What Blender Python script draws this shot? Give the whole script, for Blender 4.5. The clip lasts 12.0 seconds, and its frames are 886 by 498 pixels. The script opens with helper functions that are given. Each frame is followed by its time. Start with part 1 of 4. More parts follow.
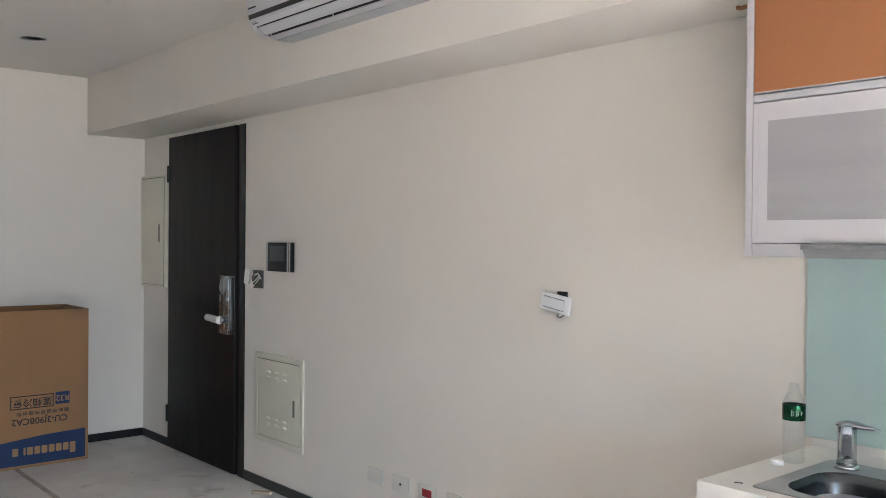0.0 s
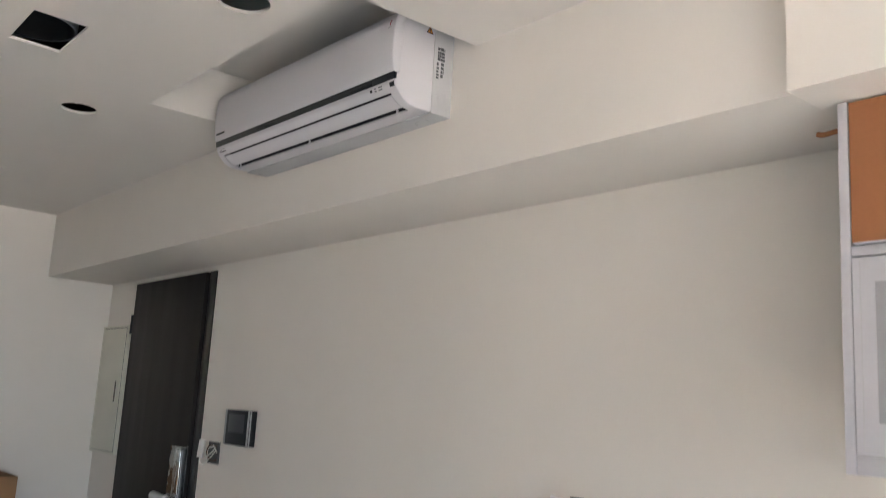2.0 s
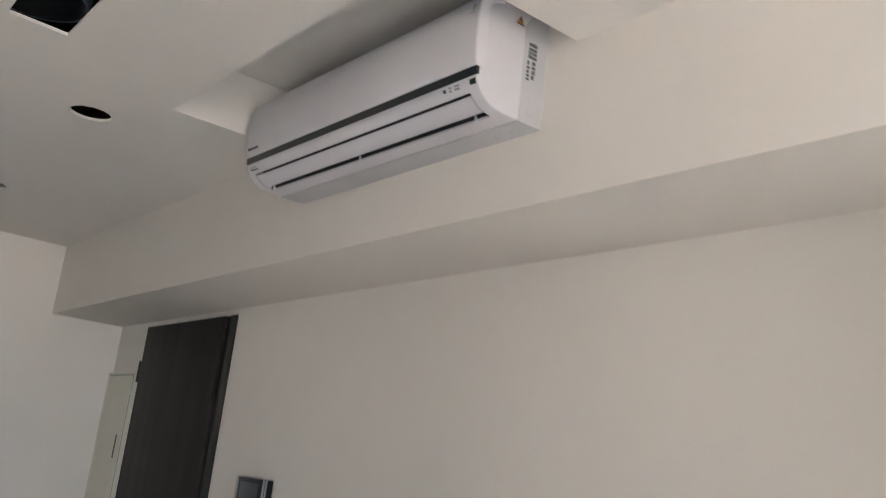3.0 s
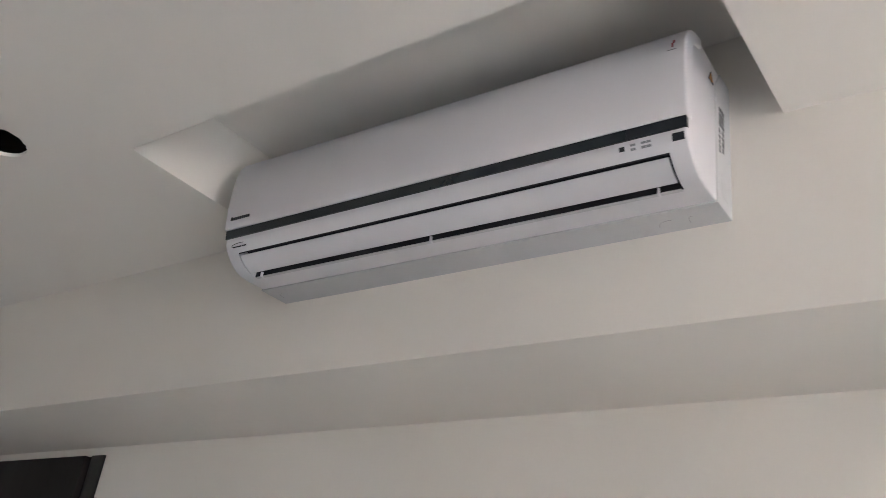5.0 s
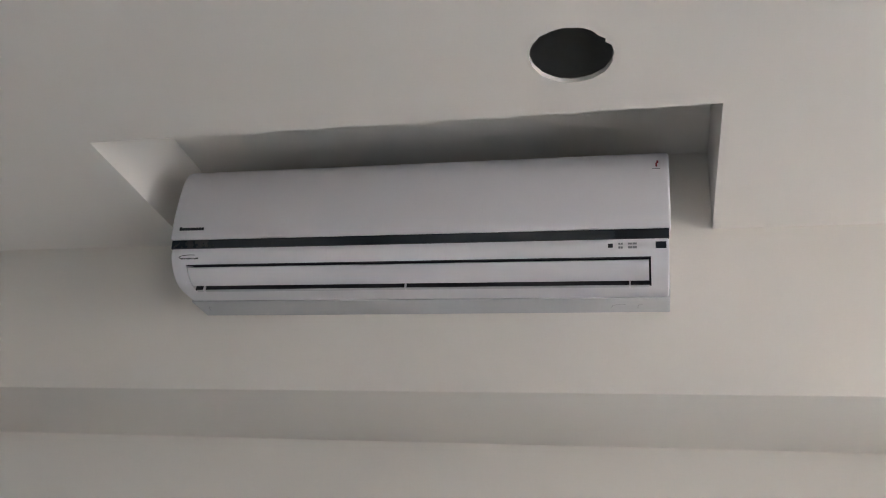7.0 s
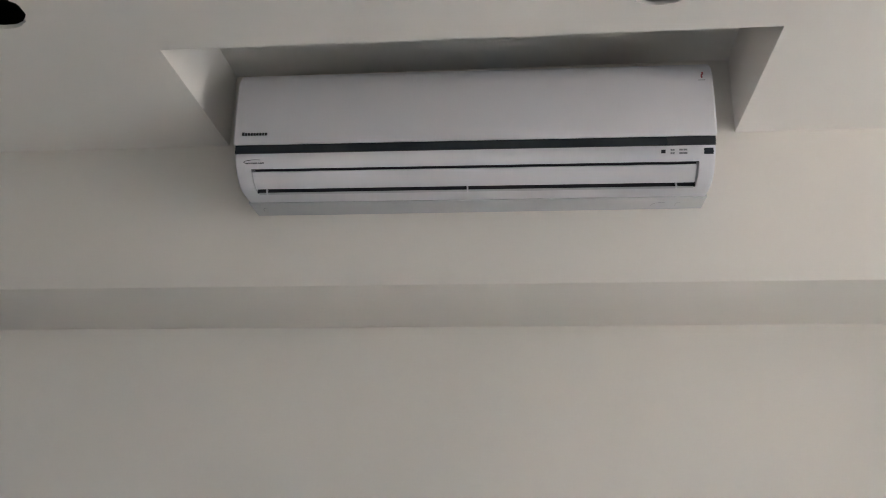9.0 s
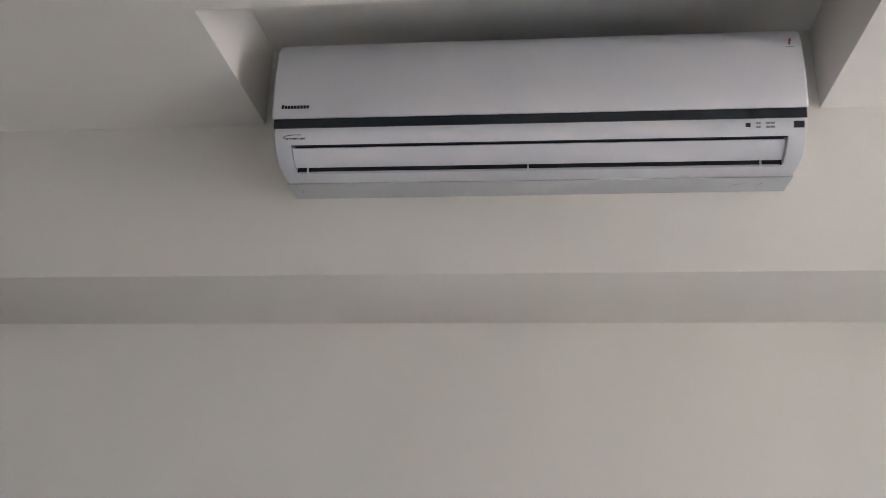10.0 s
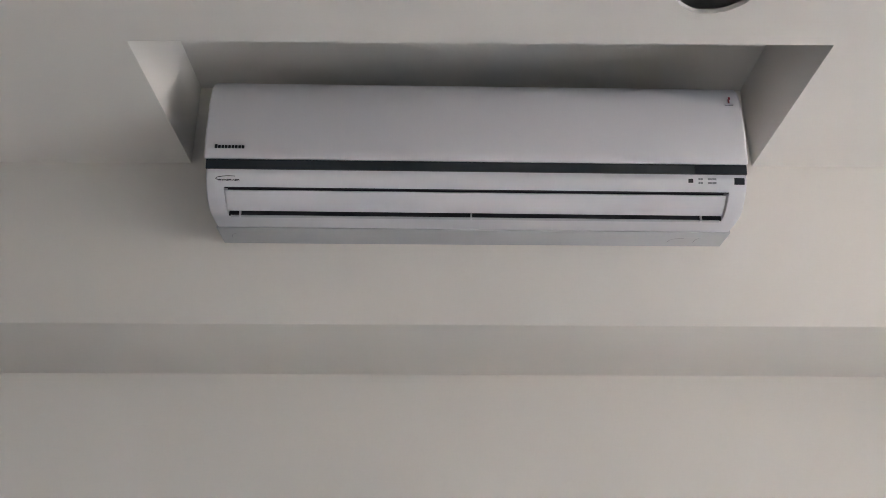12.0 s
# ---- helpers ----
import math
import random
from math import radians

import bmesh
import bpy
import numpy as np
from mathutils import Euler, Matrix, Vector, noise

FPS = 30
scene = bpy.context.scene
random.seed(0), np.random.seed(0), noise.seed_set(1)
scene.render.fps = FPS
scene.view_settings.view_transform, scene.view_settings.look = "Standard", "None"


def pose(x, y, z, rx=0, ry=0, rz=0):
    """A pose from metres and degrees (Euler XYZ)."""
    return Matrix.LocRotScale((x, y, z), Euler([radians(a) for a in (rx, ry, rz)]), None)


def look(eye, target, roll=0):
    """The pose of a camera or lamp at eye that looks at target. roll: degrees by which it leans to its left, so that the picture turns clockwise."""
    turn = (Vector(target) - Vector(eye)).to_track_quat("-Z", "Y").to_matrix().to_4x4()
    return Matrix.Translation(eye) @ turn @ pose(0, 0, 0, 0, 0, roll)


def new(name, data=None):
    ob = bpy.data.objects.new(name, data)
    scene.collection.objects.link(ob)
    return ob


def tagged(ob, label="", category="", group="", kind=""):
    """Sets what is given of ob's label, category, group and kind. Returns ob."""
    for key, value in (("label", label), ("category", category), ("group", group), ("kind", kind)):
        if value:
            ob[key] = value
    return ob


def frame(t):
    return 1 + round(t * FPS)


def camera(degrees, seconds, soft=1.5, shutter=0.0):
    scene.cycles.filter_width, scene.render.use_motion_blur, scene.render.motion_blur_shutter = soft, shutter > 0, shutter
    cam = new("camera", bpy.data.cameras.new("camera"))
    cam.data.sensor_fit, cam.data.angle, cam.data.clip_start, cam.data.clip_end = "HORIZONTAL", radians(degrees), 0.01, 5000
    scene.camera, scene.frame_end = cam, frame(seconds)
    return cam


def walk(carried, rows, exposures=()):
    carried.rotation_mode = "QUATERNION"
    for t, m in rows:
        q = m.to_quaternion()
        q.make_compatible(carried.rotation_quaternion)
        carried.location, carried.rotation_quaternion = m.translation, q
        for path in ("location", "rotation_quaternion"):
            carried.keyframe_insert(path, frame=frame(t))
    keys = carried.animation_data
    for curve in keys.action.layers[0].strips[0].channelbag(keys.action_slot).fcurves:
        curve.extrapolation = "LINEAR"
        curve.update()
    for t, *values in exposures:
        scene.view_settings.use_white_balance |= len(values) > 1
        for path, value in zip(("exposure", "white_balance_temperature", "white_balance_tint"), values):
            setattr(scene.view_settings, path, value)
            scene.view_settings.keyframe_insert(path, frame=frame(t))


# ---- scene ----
cam = camera(53.3, 12.0, soft=0.6, shutter=0.4)
PATH = [
    (0, (0.567, -0.221, 1.372), (-0.944, 1.088, 1.355), 0.5),
    (0.5, (0.576, -0.176, 1.374), (-0.937, 1.133, 1.377), 0.8),
    (1, (0.46, -0.102, 1.377), (-1.049, 1.211, 1.404), 1.1),
    (1.5, (0.268, 0.019, 1.403), (-1.236, 1.333, 1.502), 1.8),
    (2, (0.105, 0.268, 1.415), (-1.404, 1.531, 1.772), 3.3),
    (2.5, (-0.086, 0.424, 1.428), (-1.618, 1.637, 1.857), 5.0),
    (3, (-0.395, 0.508, 1.448), (-1.919, 1.706, 1.943), 6.5),
    (3.5, (-0.636, 0.563, 1.438), (-2.126, 1.691, 2.15), 8.5),
    (5.3, (-1.463, 0.5, 1.471), (-2.532, 1.928, 2.375), 8.0),
    (5.5, (-1.52, 0.476, 1.476), (-2.578, 1.918, 2.37), 8.0),
    (6, (-1.654, 0.356, 1.491), (-2.56, 1.882, 2.414), 7.2),
    (6.5, (-1.746, 0.214, 1.484), (-2.363, 1.859, 2.439), 7.0),
    (6.7, (-1.766, 0.164, 1.474), (-2.32, 1.834, 2.423), 6.6),
    (8.3, (-2.071, -0.117, 1.446), (-2.263, 1.74, 2.162), 1.8),
    (8.5, (-2.093, -0.119, 1.439), (-2.294, 1.745, 2.134), 1.5),
    (9, (-2.191, -0.13, 1.448), (-2.383, 1.744, 2.119), 1.1),
    (9.5, (-2.227, -0.076, 1.454), (-2.455, 1.791, 2.133), 1.6),
    (10, (-2.292, 0.051, 1.453), (-2.523, 1.912, 2.149), 1.8),
    (10.5, (-2.351, 0.09, 1.464), (-2.447, 1.948, 2.199), 1.3),
    (11, (-2.398, 0.088, 1.478), (-2.459, 1.938, 2.236), 1.1),
    (11.5, (-2.406, 0.1, 1.477), (-2.387, 1.937, 2.27), 0.1),
    (12, (-2.39, 0.099, 1.486), (-2.382, 1.936, 2.277), 0.2),
]
EXPOSURES = [(0, 5.89, 6440, 12), (1, 5.82, 6490, 12), (1.5, 5.74, 6540, 12), (3, 5.69, 6580, 12.5), (5.5, 5.78, 6300, 12.5), (6.5, 5.72, 6280, 12.5), (8.3, 5.48, 6430, 10.3), (8.5, 5.48, 6430, 10.3), (9, 5.68, 6360, 10.3), (9.5, 5.76, 6280, 12.5), (10.5, 5.75, 6230, 12.5), (12, 5.81, 6230, 12.5)]
walk(cam, [(t, look(eye, target, roll)) for t, eye, target, roll in PATH], EXPOSURES)

# ---- world and light ----
world = bpy.data.worlds.new("sky")
scene.world = world
world.use_nodes = True
wn = world.node_tree
sky = wn.nodes.new("ShaderNodeTexSky")
sky.sky_type, sky.sun_disc = "NISHITA", False
sky.sun_elevation, sky.sun_rotation = radians(24.2), radians(180)
wn.links.new(sky.outputs["Color"], wn.nodes["Background"].inputs["Color"])
wn.nodes["Background"].inputs["Strength"].default_value = 0.0045

sun = new("sun", bpy.data.lights.new("sun", "SUN"))
sun.data.energy, sun.data.angle, sun.data.color = 5.0, radians(0.6), (1.0, 0.945, 0.88)
sun.matrix_world = look((0.93, -6.07, 3.0), (0.9, 0.6, 0.0))

# openings behind and beside the camera
WIN_X0, WIN_X1, WIN_Z0, WIN_Z1 = 0.77, 1.22, 1.30, 2.1
EAST_Y0, EAST_Y1, EAST_Z0 = -1.9, 0.2, 0.55


def window_light(name, eye, target, wide, watts):
    lamp = new(name, bpy.data.lights.new(name, "AREA"))
    lamp.data.shape, lamp.data.size, lamp.data.size_y = "RECTANGLE", wide, 1.4
    lamp.data.energy, lamp.data.color = watts, (0.66, 0.84, 1.0)
    lamp.data.spread = radians(100)
    lamp.matrix_world = look(eye, target)


# sky light comes down through the side opening, never level or upwards
window_light("east_daylight", (5.12, (EAST_Y0 + EAST_Y1) / 2, 1.3), (4.12, (EAST_Y0 + EAST_Y1) / 2, 0.45), EAST_Y1 - EAST_Y0 - 0.1, 3.8)

# ---- materials ----


def material(name, color, rough=0.6, metal=0.0, vary=0.06, big=1.2, fine=90.0, bump=0.0, transmission=0.0, ior=1.45, coat=0.0, stretch=(1, 1, 1), tint=None, distance=0.002):
    """A surface with broad blotches, fine grain and relief at real-world size."""
    m = bpy.data.materials.new(name)
    m.use_nodes = True
    nt = m.node_tree
    b = nt.nodes["Principled BSDF"]
    b.inputs["Roughness"].default_value = rough
    b.inputs["Metallic"].default_value = metal
    b.inputs["Transmission Weight"].default_value = transmission
    b.inputs["IOR"].default_value = ior
    b.inputs["Coat Weight"].default_value = coat
    co = nt.nodes.new("ShaderNodeTexCoord")
    mp = nt.nodes.new("ShaderNodeMapping")
    mp.inputs["Scale"].default_value = stretch
    nt.links.new(co.outputs["Object"], mp.inputs["Vector"])
    n1, n2 = nt.nodes.new("ShaderNodeTexNoise"), nt.nodes.new("ShaderNodeTexNoise")
    n1.inputs["Scale"].default_value, n1.inputs["Detail"].default_value = big, 4.0
    n2.inputs["Scale"].default_value, n2.inputs["Detail"].default_value = fine, 3.0
    for n in (n1, n2):
        nt.links.new(mp.outputs["Vector"], n.inputs["Vector"])
    other = tint or tuple(c * (1 - 2.2 * vary) for c in color)
    light = tuple(min(1.0, c * (1 + vary)) for c in color)
    ramp = nt.nodes.new("ShaderNodeMapRange")
    ramp.inputs["From Min"].default_value, ramp.inputs["From Max"].default_value = 0.3, 0.7
    nt.links.new(n1.outputs["Fac"], ramp.inputs["Value"])
    mix = nt.nodes.new("ShaderNodeMix")
    mix.data_type = "RGBA"
    mix.inputs[6].default_value, mix.inputs[7].default_value = (*light, 1), (*other, 1)
    nt.links.new(ramp.outputs["Result"], mix.inputs[0])
    grain = nt.nodes.new("ShaderNodeMix")
    grain.data_type, grain.blend_type = "RGBA", "OVERLAY"
    grain.inputs[0].default_value = min(1.0, vary * 2.0)
    nt.links.new(mix.outputs[2], grain.inputs[6])
    comb = nt.nodes.new("ShaderNodeCombineColor")
    for ch in ("Red", "Green", "Blue"):
        nt.links.new(n2.outputs["Fac"], comb.inputs[ch])
    nt.links.new(comb.outputs["Color"], grain.inputs[7])
    nt.links.new(grain.outputs[2], b.inputs["Base Color"])
    rr = nt.nodes.new("ShaderNodeMapRange")
    rr.inputs["To Min"].default_value, rr.inputs["To Max"].default_value = max(0.0, rough - 0.07), min(1.0, rough + 0.07)
    nt.links.new(n1.outputs["Fac"], rr.inputs["Value"])
    nt.links.new(rr.outputs["Result"], b.inputs["Roughness"])
    if bump:
        bp = nt.nodes.new("ShaderNodeBump")
        bp.inputs["Strength"].default_value, bp.inputs["Distance"].default_value = bump, distance
        nt.links.new(n2.outputs["Fac"], bp.inputs["Height"])
        nt.links.new(bp.outputs["Normal"], b.inputs["Normal"])
    return m


M_WALL = material("wall_paint", (0.80, 0.750, 0.694), 0.75, vary=0.018, big=1.6, fine=160, bump=0.12, tint=(0.783, 0.731, 0.672))
# made-up dark coat for the unseen back wall, to cut bounced light
M_DIMBACK = material("bounce_cutting_paint", (0.36, 0.335, 0.31), 0.75, vary=0.03, big=1.6, fine=160, bump=0.12)
M_CEIL = material("ceiling_paint", (0.80, 0.752, 0.700), 0.8, vary=0.015, big=1.3, fine=180, bump=0.08)
M_BOARD = material("plasterboard_core", (0.72, 0.69, 0.65), 0.9, vary=0.12, big=30, fine=200, bump=0.5)
# near-black slab: the shade above the ceiling holes is put into its colour
M_SLAB = material("plenum_shade", (0.03, 0.028, 0.027), 0.95, vary=0.15, big=3, fine=60, bump=0.3)


def stained(m, color, scale, low, high):
    """Smudges and footmarks over a finished material."""
    nt = m.node_tree
    b = nt.nodes["Principled BSDF"]
    src = b.inputs["Base Color"].links[0].from_socket
    co, n, rng, mix = (nt.nodes.new(k) for k in ("ShaderNodeTexCoord", "ShaderNodeTexNoise", "ShaderNodeMapRange", "ShaderNodeMix"))
    n.inputs["Scale"].default_value, n.inputs["Detail"].default_value, n.inputs["Distortion"].default_value = scale, 6.0, 1.2
    rng.inputs["From Min"].default_value, rng.inputs["From Max"].default_value = low, high
    mix.data_type = "RGBA"
    mix.inputs[7].default_value = (*color, 1)
    nt.links.new(co.outputs["Object"], n.inputs["Vector"])
    nt.links.new(n.outputs["Fac"], rng.inputs["Value"])
    nt.links.new(rng.outputs["Result"], mix.inputs[0])
    nt.links.new(src, mix.inputs[6])
    nt.links.new(mix.outputs[2], b.inputs["Base Color"])
    return m


M_FLOOR = material("dusty_floor_board", (0.75, 0.72, 0.705), 0.7, vary=0.07, big=3.0, fine=45, bump=0.25, tint=(0.65, 0.62, 0.60))
stained(stained(M_FLOOR, (0.42, 0.385, 0.365), 5.0, 0.60, 0.80), (0.78, 0.76, 0.74), 2.6, 0.55, 0.75)
# pale tone added to unseen ground as a reflector for the ceiling
M_BOUNCE = material("bounce_ground", (0.50, 0.48, 0.45), 0.8, vary=0.1, big=1.0, fine=30, bump=0.2)
M_SEAM = material("floor_tape", (0.42, 0.37, 0.345), 0.7, vary=0.12, big=8, fine=60, bump=0.2)
M_BASE = material("baseboard_black", (0.018, 0.018, 0.02), 0.35, vary=0.15, big=4, fine=60)
M_DOOR = material("dark_door_steel", (0.014, 0.0105, 0.0095), 0.5, vary=0.05, big=2.2, fine=120, bump=0.1, ior=1.3, stretch=(6, 6, 0.6))
M_FRAME = material("dark_door_frame", (0.017, 0.014, 0.013), 0.42, vary=0.2, big=3, fine=90)
M_CHROME = material("chrome", (0.50, 0.52, 0.55), 0.12, 1.0, vary=0.03, big=14, fine=60)
M_LOCK = material("satin_lock_body", (0.16, 0.16, 0.165), 0.3, 0.8, vary=0.08, big=10, fine=120)
M_STEEL = material("brushed_steel", (0.088, 0.095, 0.105), 0.22, 1.0, vary=0.06, big=6, fine=120, bump=0.08, stretch=(1, 12, 1))
# lighter copy of the sink steel: the rim's bright reflection is in its colour
M_RIM = material("rim_steel_lit", (0.46, 0.475, 0.49), 0.42, 0.75, vary=0.06, big=8, fine=120, bump=0.1)
M_HANDLE = material("handle_film", (0.74, 0.73, 0.71), 0.45, vary=0.05, big=20, fine=120, bump=0.2)
M_BEIGE = material("panel_enamel", (0.73, 0.70, 0.60), 0.45, vary=0.03, big=3, fine=200, bump=0.04)
# bronze of the latches, also the painted shade in the lid joints
M_SLOT = material("bronze_and_gap_shade", (0.16, 0.15, 0.12), 0.4, 0.5, vary=0.1, big=20, fine=90)
M_BLACK = material("black_plastic", (0.012, 0.013, 0.015), 0.3, vary=0.12, big=8, fine=120)
M_SCREEN = material("dark_screen_glass", (0.015, 0.017, 0.022), 0.35, vary=0.05, big=8, fine=60, ior=1.35)
M_LCD = material("dim_display", (0.055, 0.06, 0.07), 0.3, vary=0.05, big=8, fine=60)
M_ALU = material("aluminium_trim", (0.60, 0.60, 0.61), 0.3, 0.9, vary=0.05, big=10, fine=90)
M_SILVER = material("silver_plastic", (0.46, 0.46, 0.46), 0.45, 0.3, vary=0.05, big=10, fine=90)
M_HOOD = material("grey_lamp_housing", (0.30, 0.31, 0.32), 0.4, 0.4, vary=0.05, big=10, fine=90)
M_PLATE = material("socket_plastic", (0.70, 0.665, 0.62), 0.4, vary=0.02, big=12, fine=120)
M_PLATEW = material("switch_plate_white", (0.86, 0.85, 0.86), 0.35, vary=0.02, big=12, fine=120)
M_RED = material("red_rocker", (0.42, 0.018, 0.035), 0.35, vary=0.06, big=20, fine=100)
M_STICK = material("faded_red_print", (0.36, 0.07, 0.09), 0.5, vary=0.2, big=120, fine=300)
M_ORANGE = material("orange_kraft_film", (0.375, 0.155, 0.064), 0.65, vary=0.03, big=3.5, fine=130, bump=0.08)
M_LAMINATE = material("white_laminate", (0.53, 0.52, 0.55), 0.3, vary=0.015, big=3, fine=140)
M_FROST = material("frosted_glass", (0.340, 0.334, 0.350), 0.4, vary=0.035, big=3.5, fine=160, stretch=(0.5, 1, 4), coat=0.1)
M_CARCASS = material("cabinet_inside", (0.60, 0.59, 0.58), 0.5, vary=0.03, big=2, fine=100)
M_TEAL = material("back_painted_glass", (0.50, 0.655, 0.64), 0.1, vary=0.02, big=2, fine=60, coat=0.5)
M_COUNTER = material("white_solid_surface", (0.72, 0.70, 0.67), 0.45, vary=0.02, big=4, fine=220)


def thin_clear(name, rough, shine):
    """Thin clear plastic: it lets light straight through and shines at its bends."""
    m = bpy.data.materials.new(name)
    m.use_nodes = True
    nt = m.node_tree
    nt.nodes.remove(nt.nodes["Principled BSDF"])
    clear, gloss, mix, facing, scale = (nt.nodes.new(k) for k in ("ShaderNodeBsdfTransparent", "ShaderNodeBsdfGlossy", "ShaderNodeMixShader", "ShaderNodeLayerWeight", "ShaderNodeMath"))
    clear.inputs["Color"].default_value = (0.96, 0.97, 0.97, 1)
    gloss.inputs["Roughness"].default_value = rough
    facing.inputs["Blend"].default_value = 0.35
    scale.operation, scale.inputs[1].default_value = "MULTIPLY_ADD", shine
    scale.inputs[2].default_value = 0.02
    nt.links.new(facing.outputs["Facing"], scale.inputs[0])
    nt.links.new(scale.outputs[0], mix.inputs[0])
    nt.links.new(clear.outputs[0], mix.inputs[1])
    nt.links.new(gloss.outputs[0], mix.inputs[2])
    nt.links.new(mix.outputs[0], nt.nodes["Material Output"].inputs["Surface"])
    return m


M_FILM = thin_clear("crinkled_clear_film", 0.05, 0.9)
M_PET = thin_clear("clear_plastic", 0.05, 0.30)
M_GREEN = material("green_label", (0.008, 0.075, 0.032), 0.22, 0.75, vary=0.2, big=40, fine=90)
M_PALE = material("pale_print", (0.30, 0.36, 0.31), 0.5, vary=0.03, big=20, fine=90)
M_CARD = material("corrugated_cardboard", (0.335, 0.185, 0.090), 0.85, vary=0.035, big=2, fine=70, bump=0.2, stretch=(1, 2.5, 1))
M_CARDIN = material("cardboard_inside", (0.28, 0.155, 0.078), 0.9, vary=0.07, big=4, fine=70, bump=0.2)
M_BLUE = material("blue_print", (0.010, 0.033, 0.105), 0.6, vary=0.06, big=6, fine=120)
M_INK = material("dark_print", (0.028, 0.026, 0.034), 0.7, vary=0.06, big=10, fine=120)
M_FADED = material("faded_print", (0.15, 0.10, 0.07), 0.8, vary=0.25, big=60, fine=160)
M_TAN = material("unprinted_letters", (0.36, 0.21, 0.11), 0.8, vary=0.05, big=10, fine=120)
M_AC = material("ac_white_plastic", (0.665, 0.643, 0.668), 0.38, vary=0.012, big=3, fine=260, bump=0.02)
M_ACSIDE = material("ac_chassis_plastic", (0.53, 0.525, 0.535), 0.5, vary=0.02, big=4, fine=220, bump=0.05)
M_BAND = material("ac_black_gloss_strip", (0.016, 0.019, 0.024), 0.16, vary=0.05, big=5, fine=80, coat=0.3)
M_GAP = material("ac_outlet_shade", (0.02, 0.018, 0.022), 0.7, vary=0.15, big=10, fine=90)
M_GREY = material("grey_print", (0.22, 0.225, 0.24), 0.5, vary=0.06, big=30, fine=120)
M_LABEL = material("dark_grey_print", (0.09, 0.092, 0.10), 0.5, vary=0.1, big=60, fine=160)
M_YELLOW = material("warning_orange", (0.60, 0.25, 0.04), 0.5, vary=0.05, big=30, fine=120)
M_WIREW = material("white_wire", (0.72, 0.70, 0.66), 0.4, vary=0.04, big=30, fine=90)
M_WIREB = material("brown_wire", (0.12, 0.06, 0.035), 0.45, vary=0.06, big=30, fine=90)
M_BOXMETAL = material("galvanised_box", (0.13, 0.13, 0.13), 0.45, 0.7, vary=0.12, big=20, fine=90)
M_WOOD = material("raw_wood", (0.44, 0.35, 0.27), 0.8, vary=0.1, big=8, fine=80, bump=0.3, stretch=(1, 8, 8))
M_DUCT = material("duct_foil", (0.34, 0.36, 0.40), 0.4, 0.6, vary=0.12, big=12, fine=60, bump=0.3)

# ---- mesh helpers ----


def box(bm, x0, x1, y0, y1, z0, z1):
    m = Matrix.LocRotScale(((x0 + x1) / 2, (y0 + y1) / 2, (z0 + z1) / 2), None, (x1 - x0, y1 - y0, z1 - z0))
    return bmesh.ops.create_cube(bm, size=1.0, matrix=m)["verts"]


def one_box(x0, x1, y0, y1, z0, z1, bevel=0.0, seg=2):
    bm = bmesh.new()
    box(bm, x0, x1, y0, y1, z0, z1)
    if bevel:
        bmesh.ops.bevel(bm, geom=bm.edges[:], offset=bevel, segments=seg, affect="EDGES", profile=0.6)
    return bm


def tube(bm, points, r, seg=8):
    """A round wire or bar along points."""
    pts = [Vector(p) for p in points]
    rings = []
    for i, p in enumerate(pts):
        d = (pts[min(i + 1, len(pts) - 1)] - pts[max(i - 1, 0)]).normalized()
        a = d.orthogonal().normalized() if i == 0 else (rings[-1][1] - d * rings[-1][1].dot(d)).normalized()
        b = d.cross(a)
        ring = [bm.verts.new(p + r * (math.cos(2 * math.pi * k / seg) * a + math.sin(2 * math.pi * k / seg) * b)) for k in range(seg)]
        rings.append((ring, a))
    for (u, _), (v, _) in zip(rings, rings[1:]):
        for k in range(seg):
            bm.faces.new((u[k], u[(k + 1) % seg], v[(k + 1) % seg], v[k]))
    bm.faces.new(rings[0][0][::-1]), bm.faces.new(rings[-1][0])
    return bm


def bend(points, steps=6):
    """A smooth line (Catmull-Rom) through points."""
    p = [Vector(q) for q in points]
    p = [2 * p[0] - p[1], *p, 2 * p[-1] - p[-2]]
    out = []
    for i in range(1, len(p) - 2):
        for s in range(steps):
            t = s / steps
            out.append(0.5 * (2 * p[i] + (p[i + 1] - p[i - 1]) * t + (2 * p[i - 1] - 5 * p[i] + 4 * p[i + 1] - p[i + 2]) * t * t + (3 * p[i] - p[i - 1] - 3 * p[i + 1] + p[i + 2]) * t**3))
    return [*out, p[-2]]


def lathe(bm, profile, seg=28, close=True):
    rings = [[bm.verts.new((r * math.cos(2 * math.pi * k / seg), r * math.sin(2 * math.pi * k / seg), z)) for k in range(seg)] for r, z in profile]
    for u, v in zip(rings, rings[1:]):
        for k in range(seg):
            bm.faces.new((u[k], u[(k + 1) % seg], v[(k + 1) % seg], v[k]))
    if close:
        bm.faces.new(rings[0][::-1]), bm.faces.new(rings[-1])
    return bm


def loft(bm, loops, cap=False):
    rings = [[bm.verts.new(p) for p in loop] for loop in loops]
    n = len(rings[0])
    for u, v in zip(rings, rings[1:]):
        for k in range(n):
            bm.faces.new((u[k], u[(k + 1) % n], v[(k + 1) % n], v[k]))
    if cap:
        bm.faces.new(rings[-1])
    return bm


def round_rect(x0, x1, y0, y1, r, z, seg=6):
    out = []
    for cx, cy, a0 in ((x1 - r, y1 - r, 0), (x0 + r, y1 - r, 90), (x0 + r, y0 + r, 180), (x1 - r, y0 + r, 270)):
        for k in range(seg + 1):
            a = radians(a0 + 90 * k / seg)
            out.append((cx + r * math.cos(a), cy + r * math.sin(a), z))
    return out


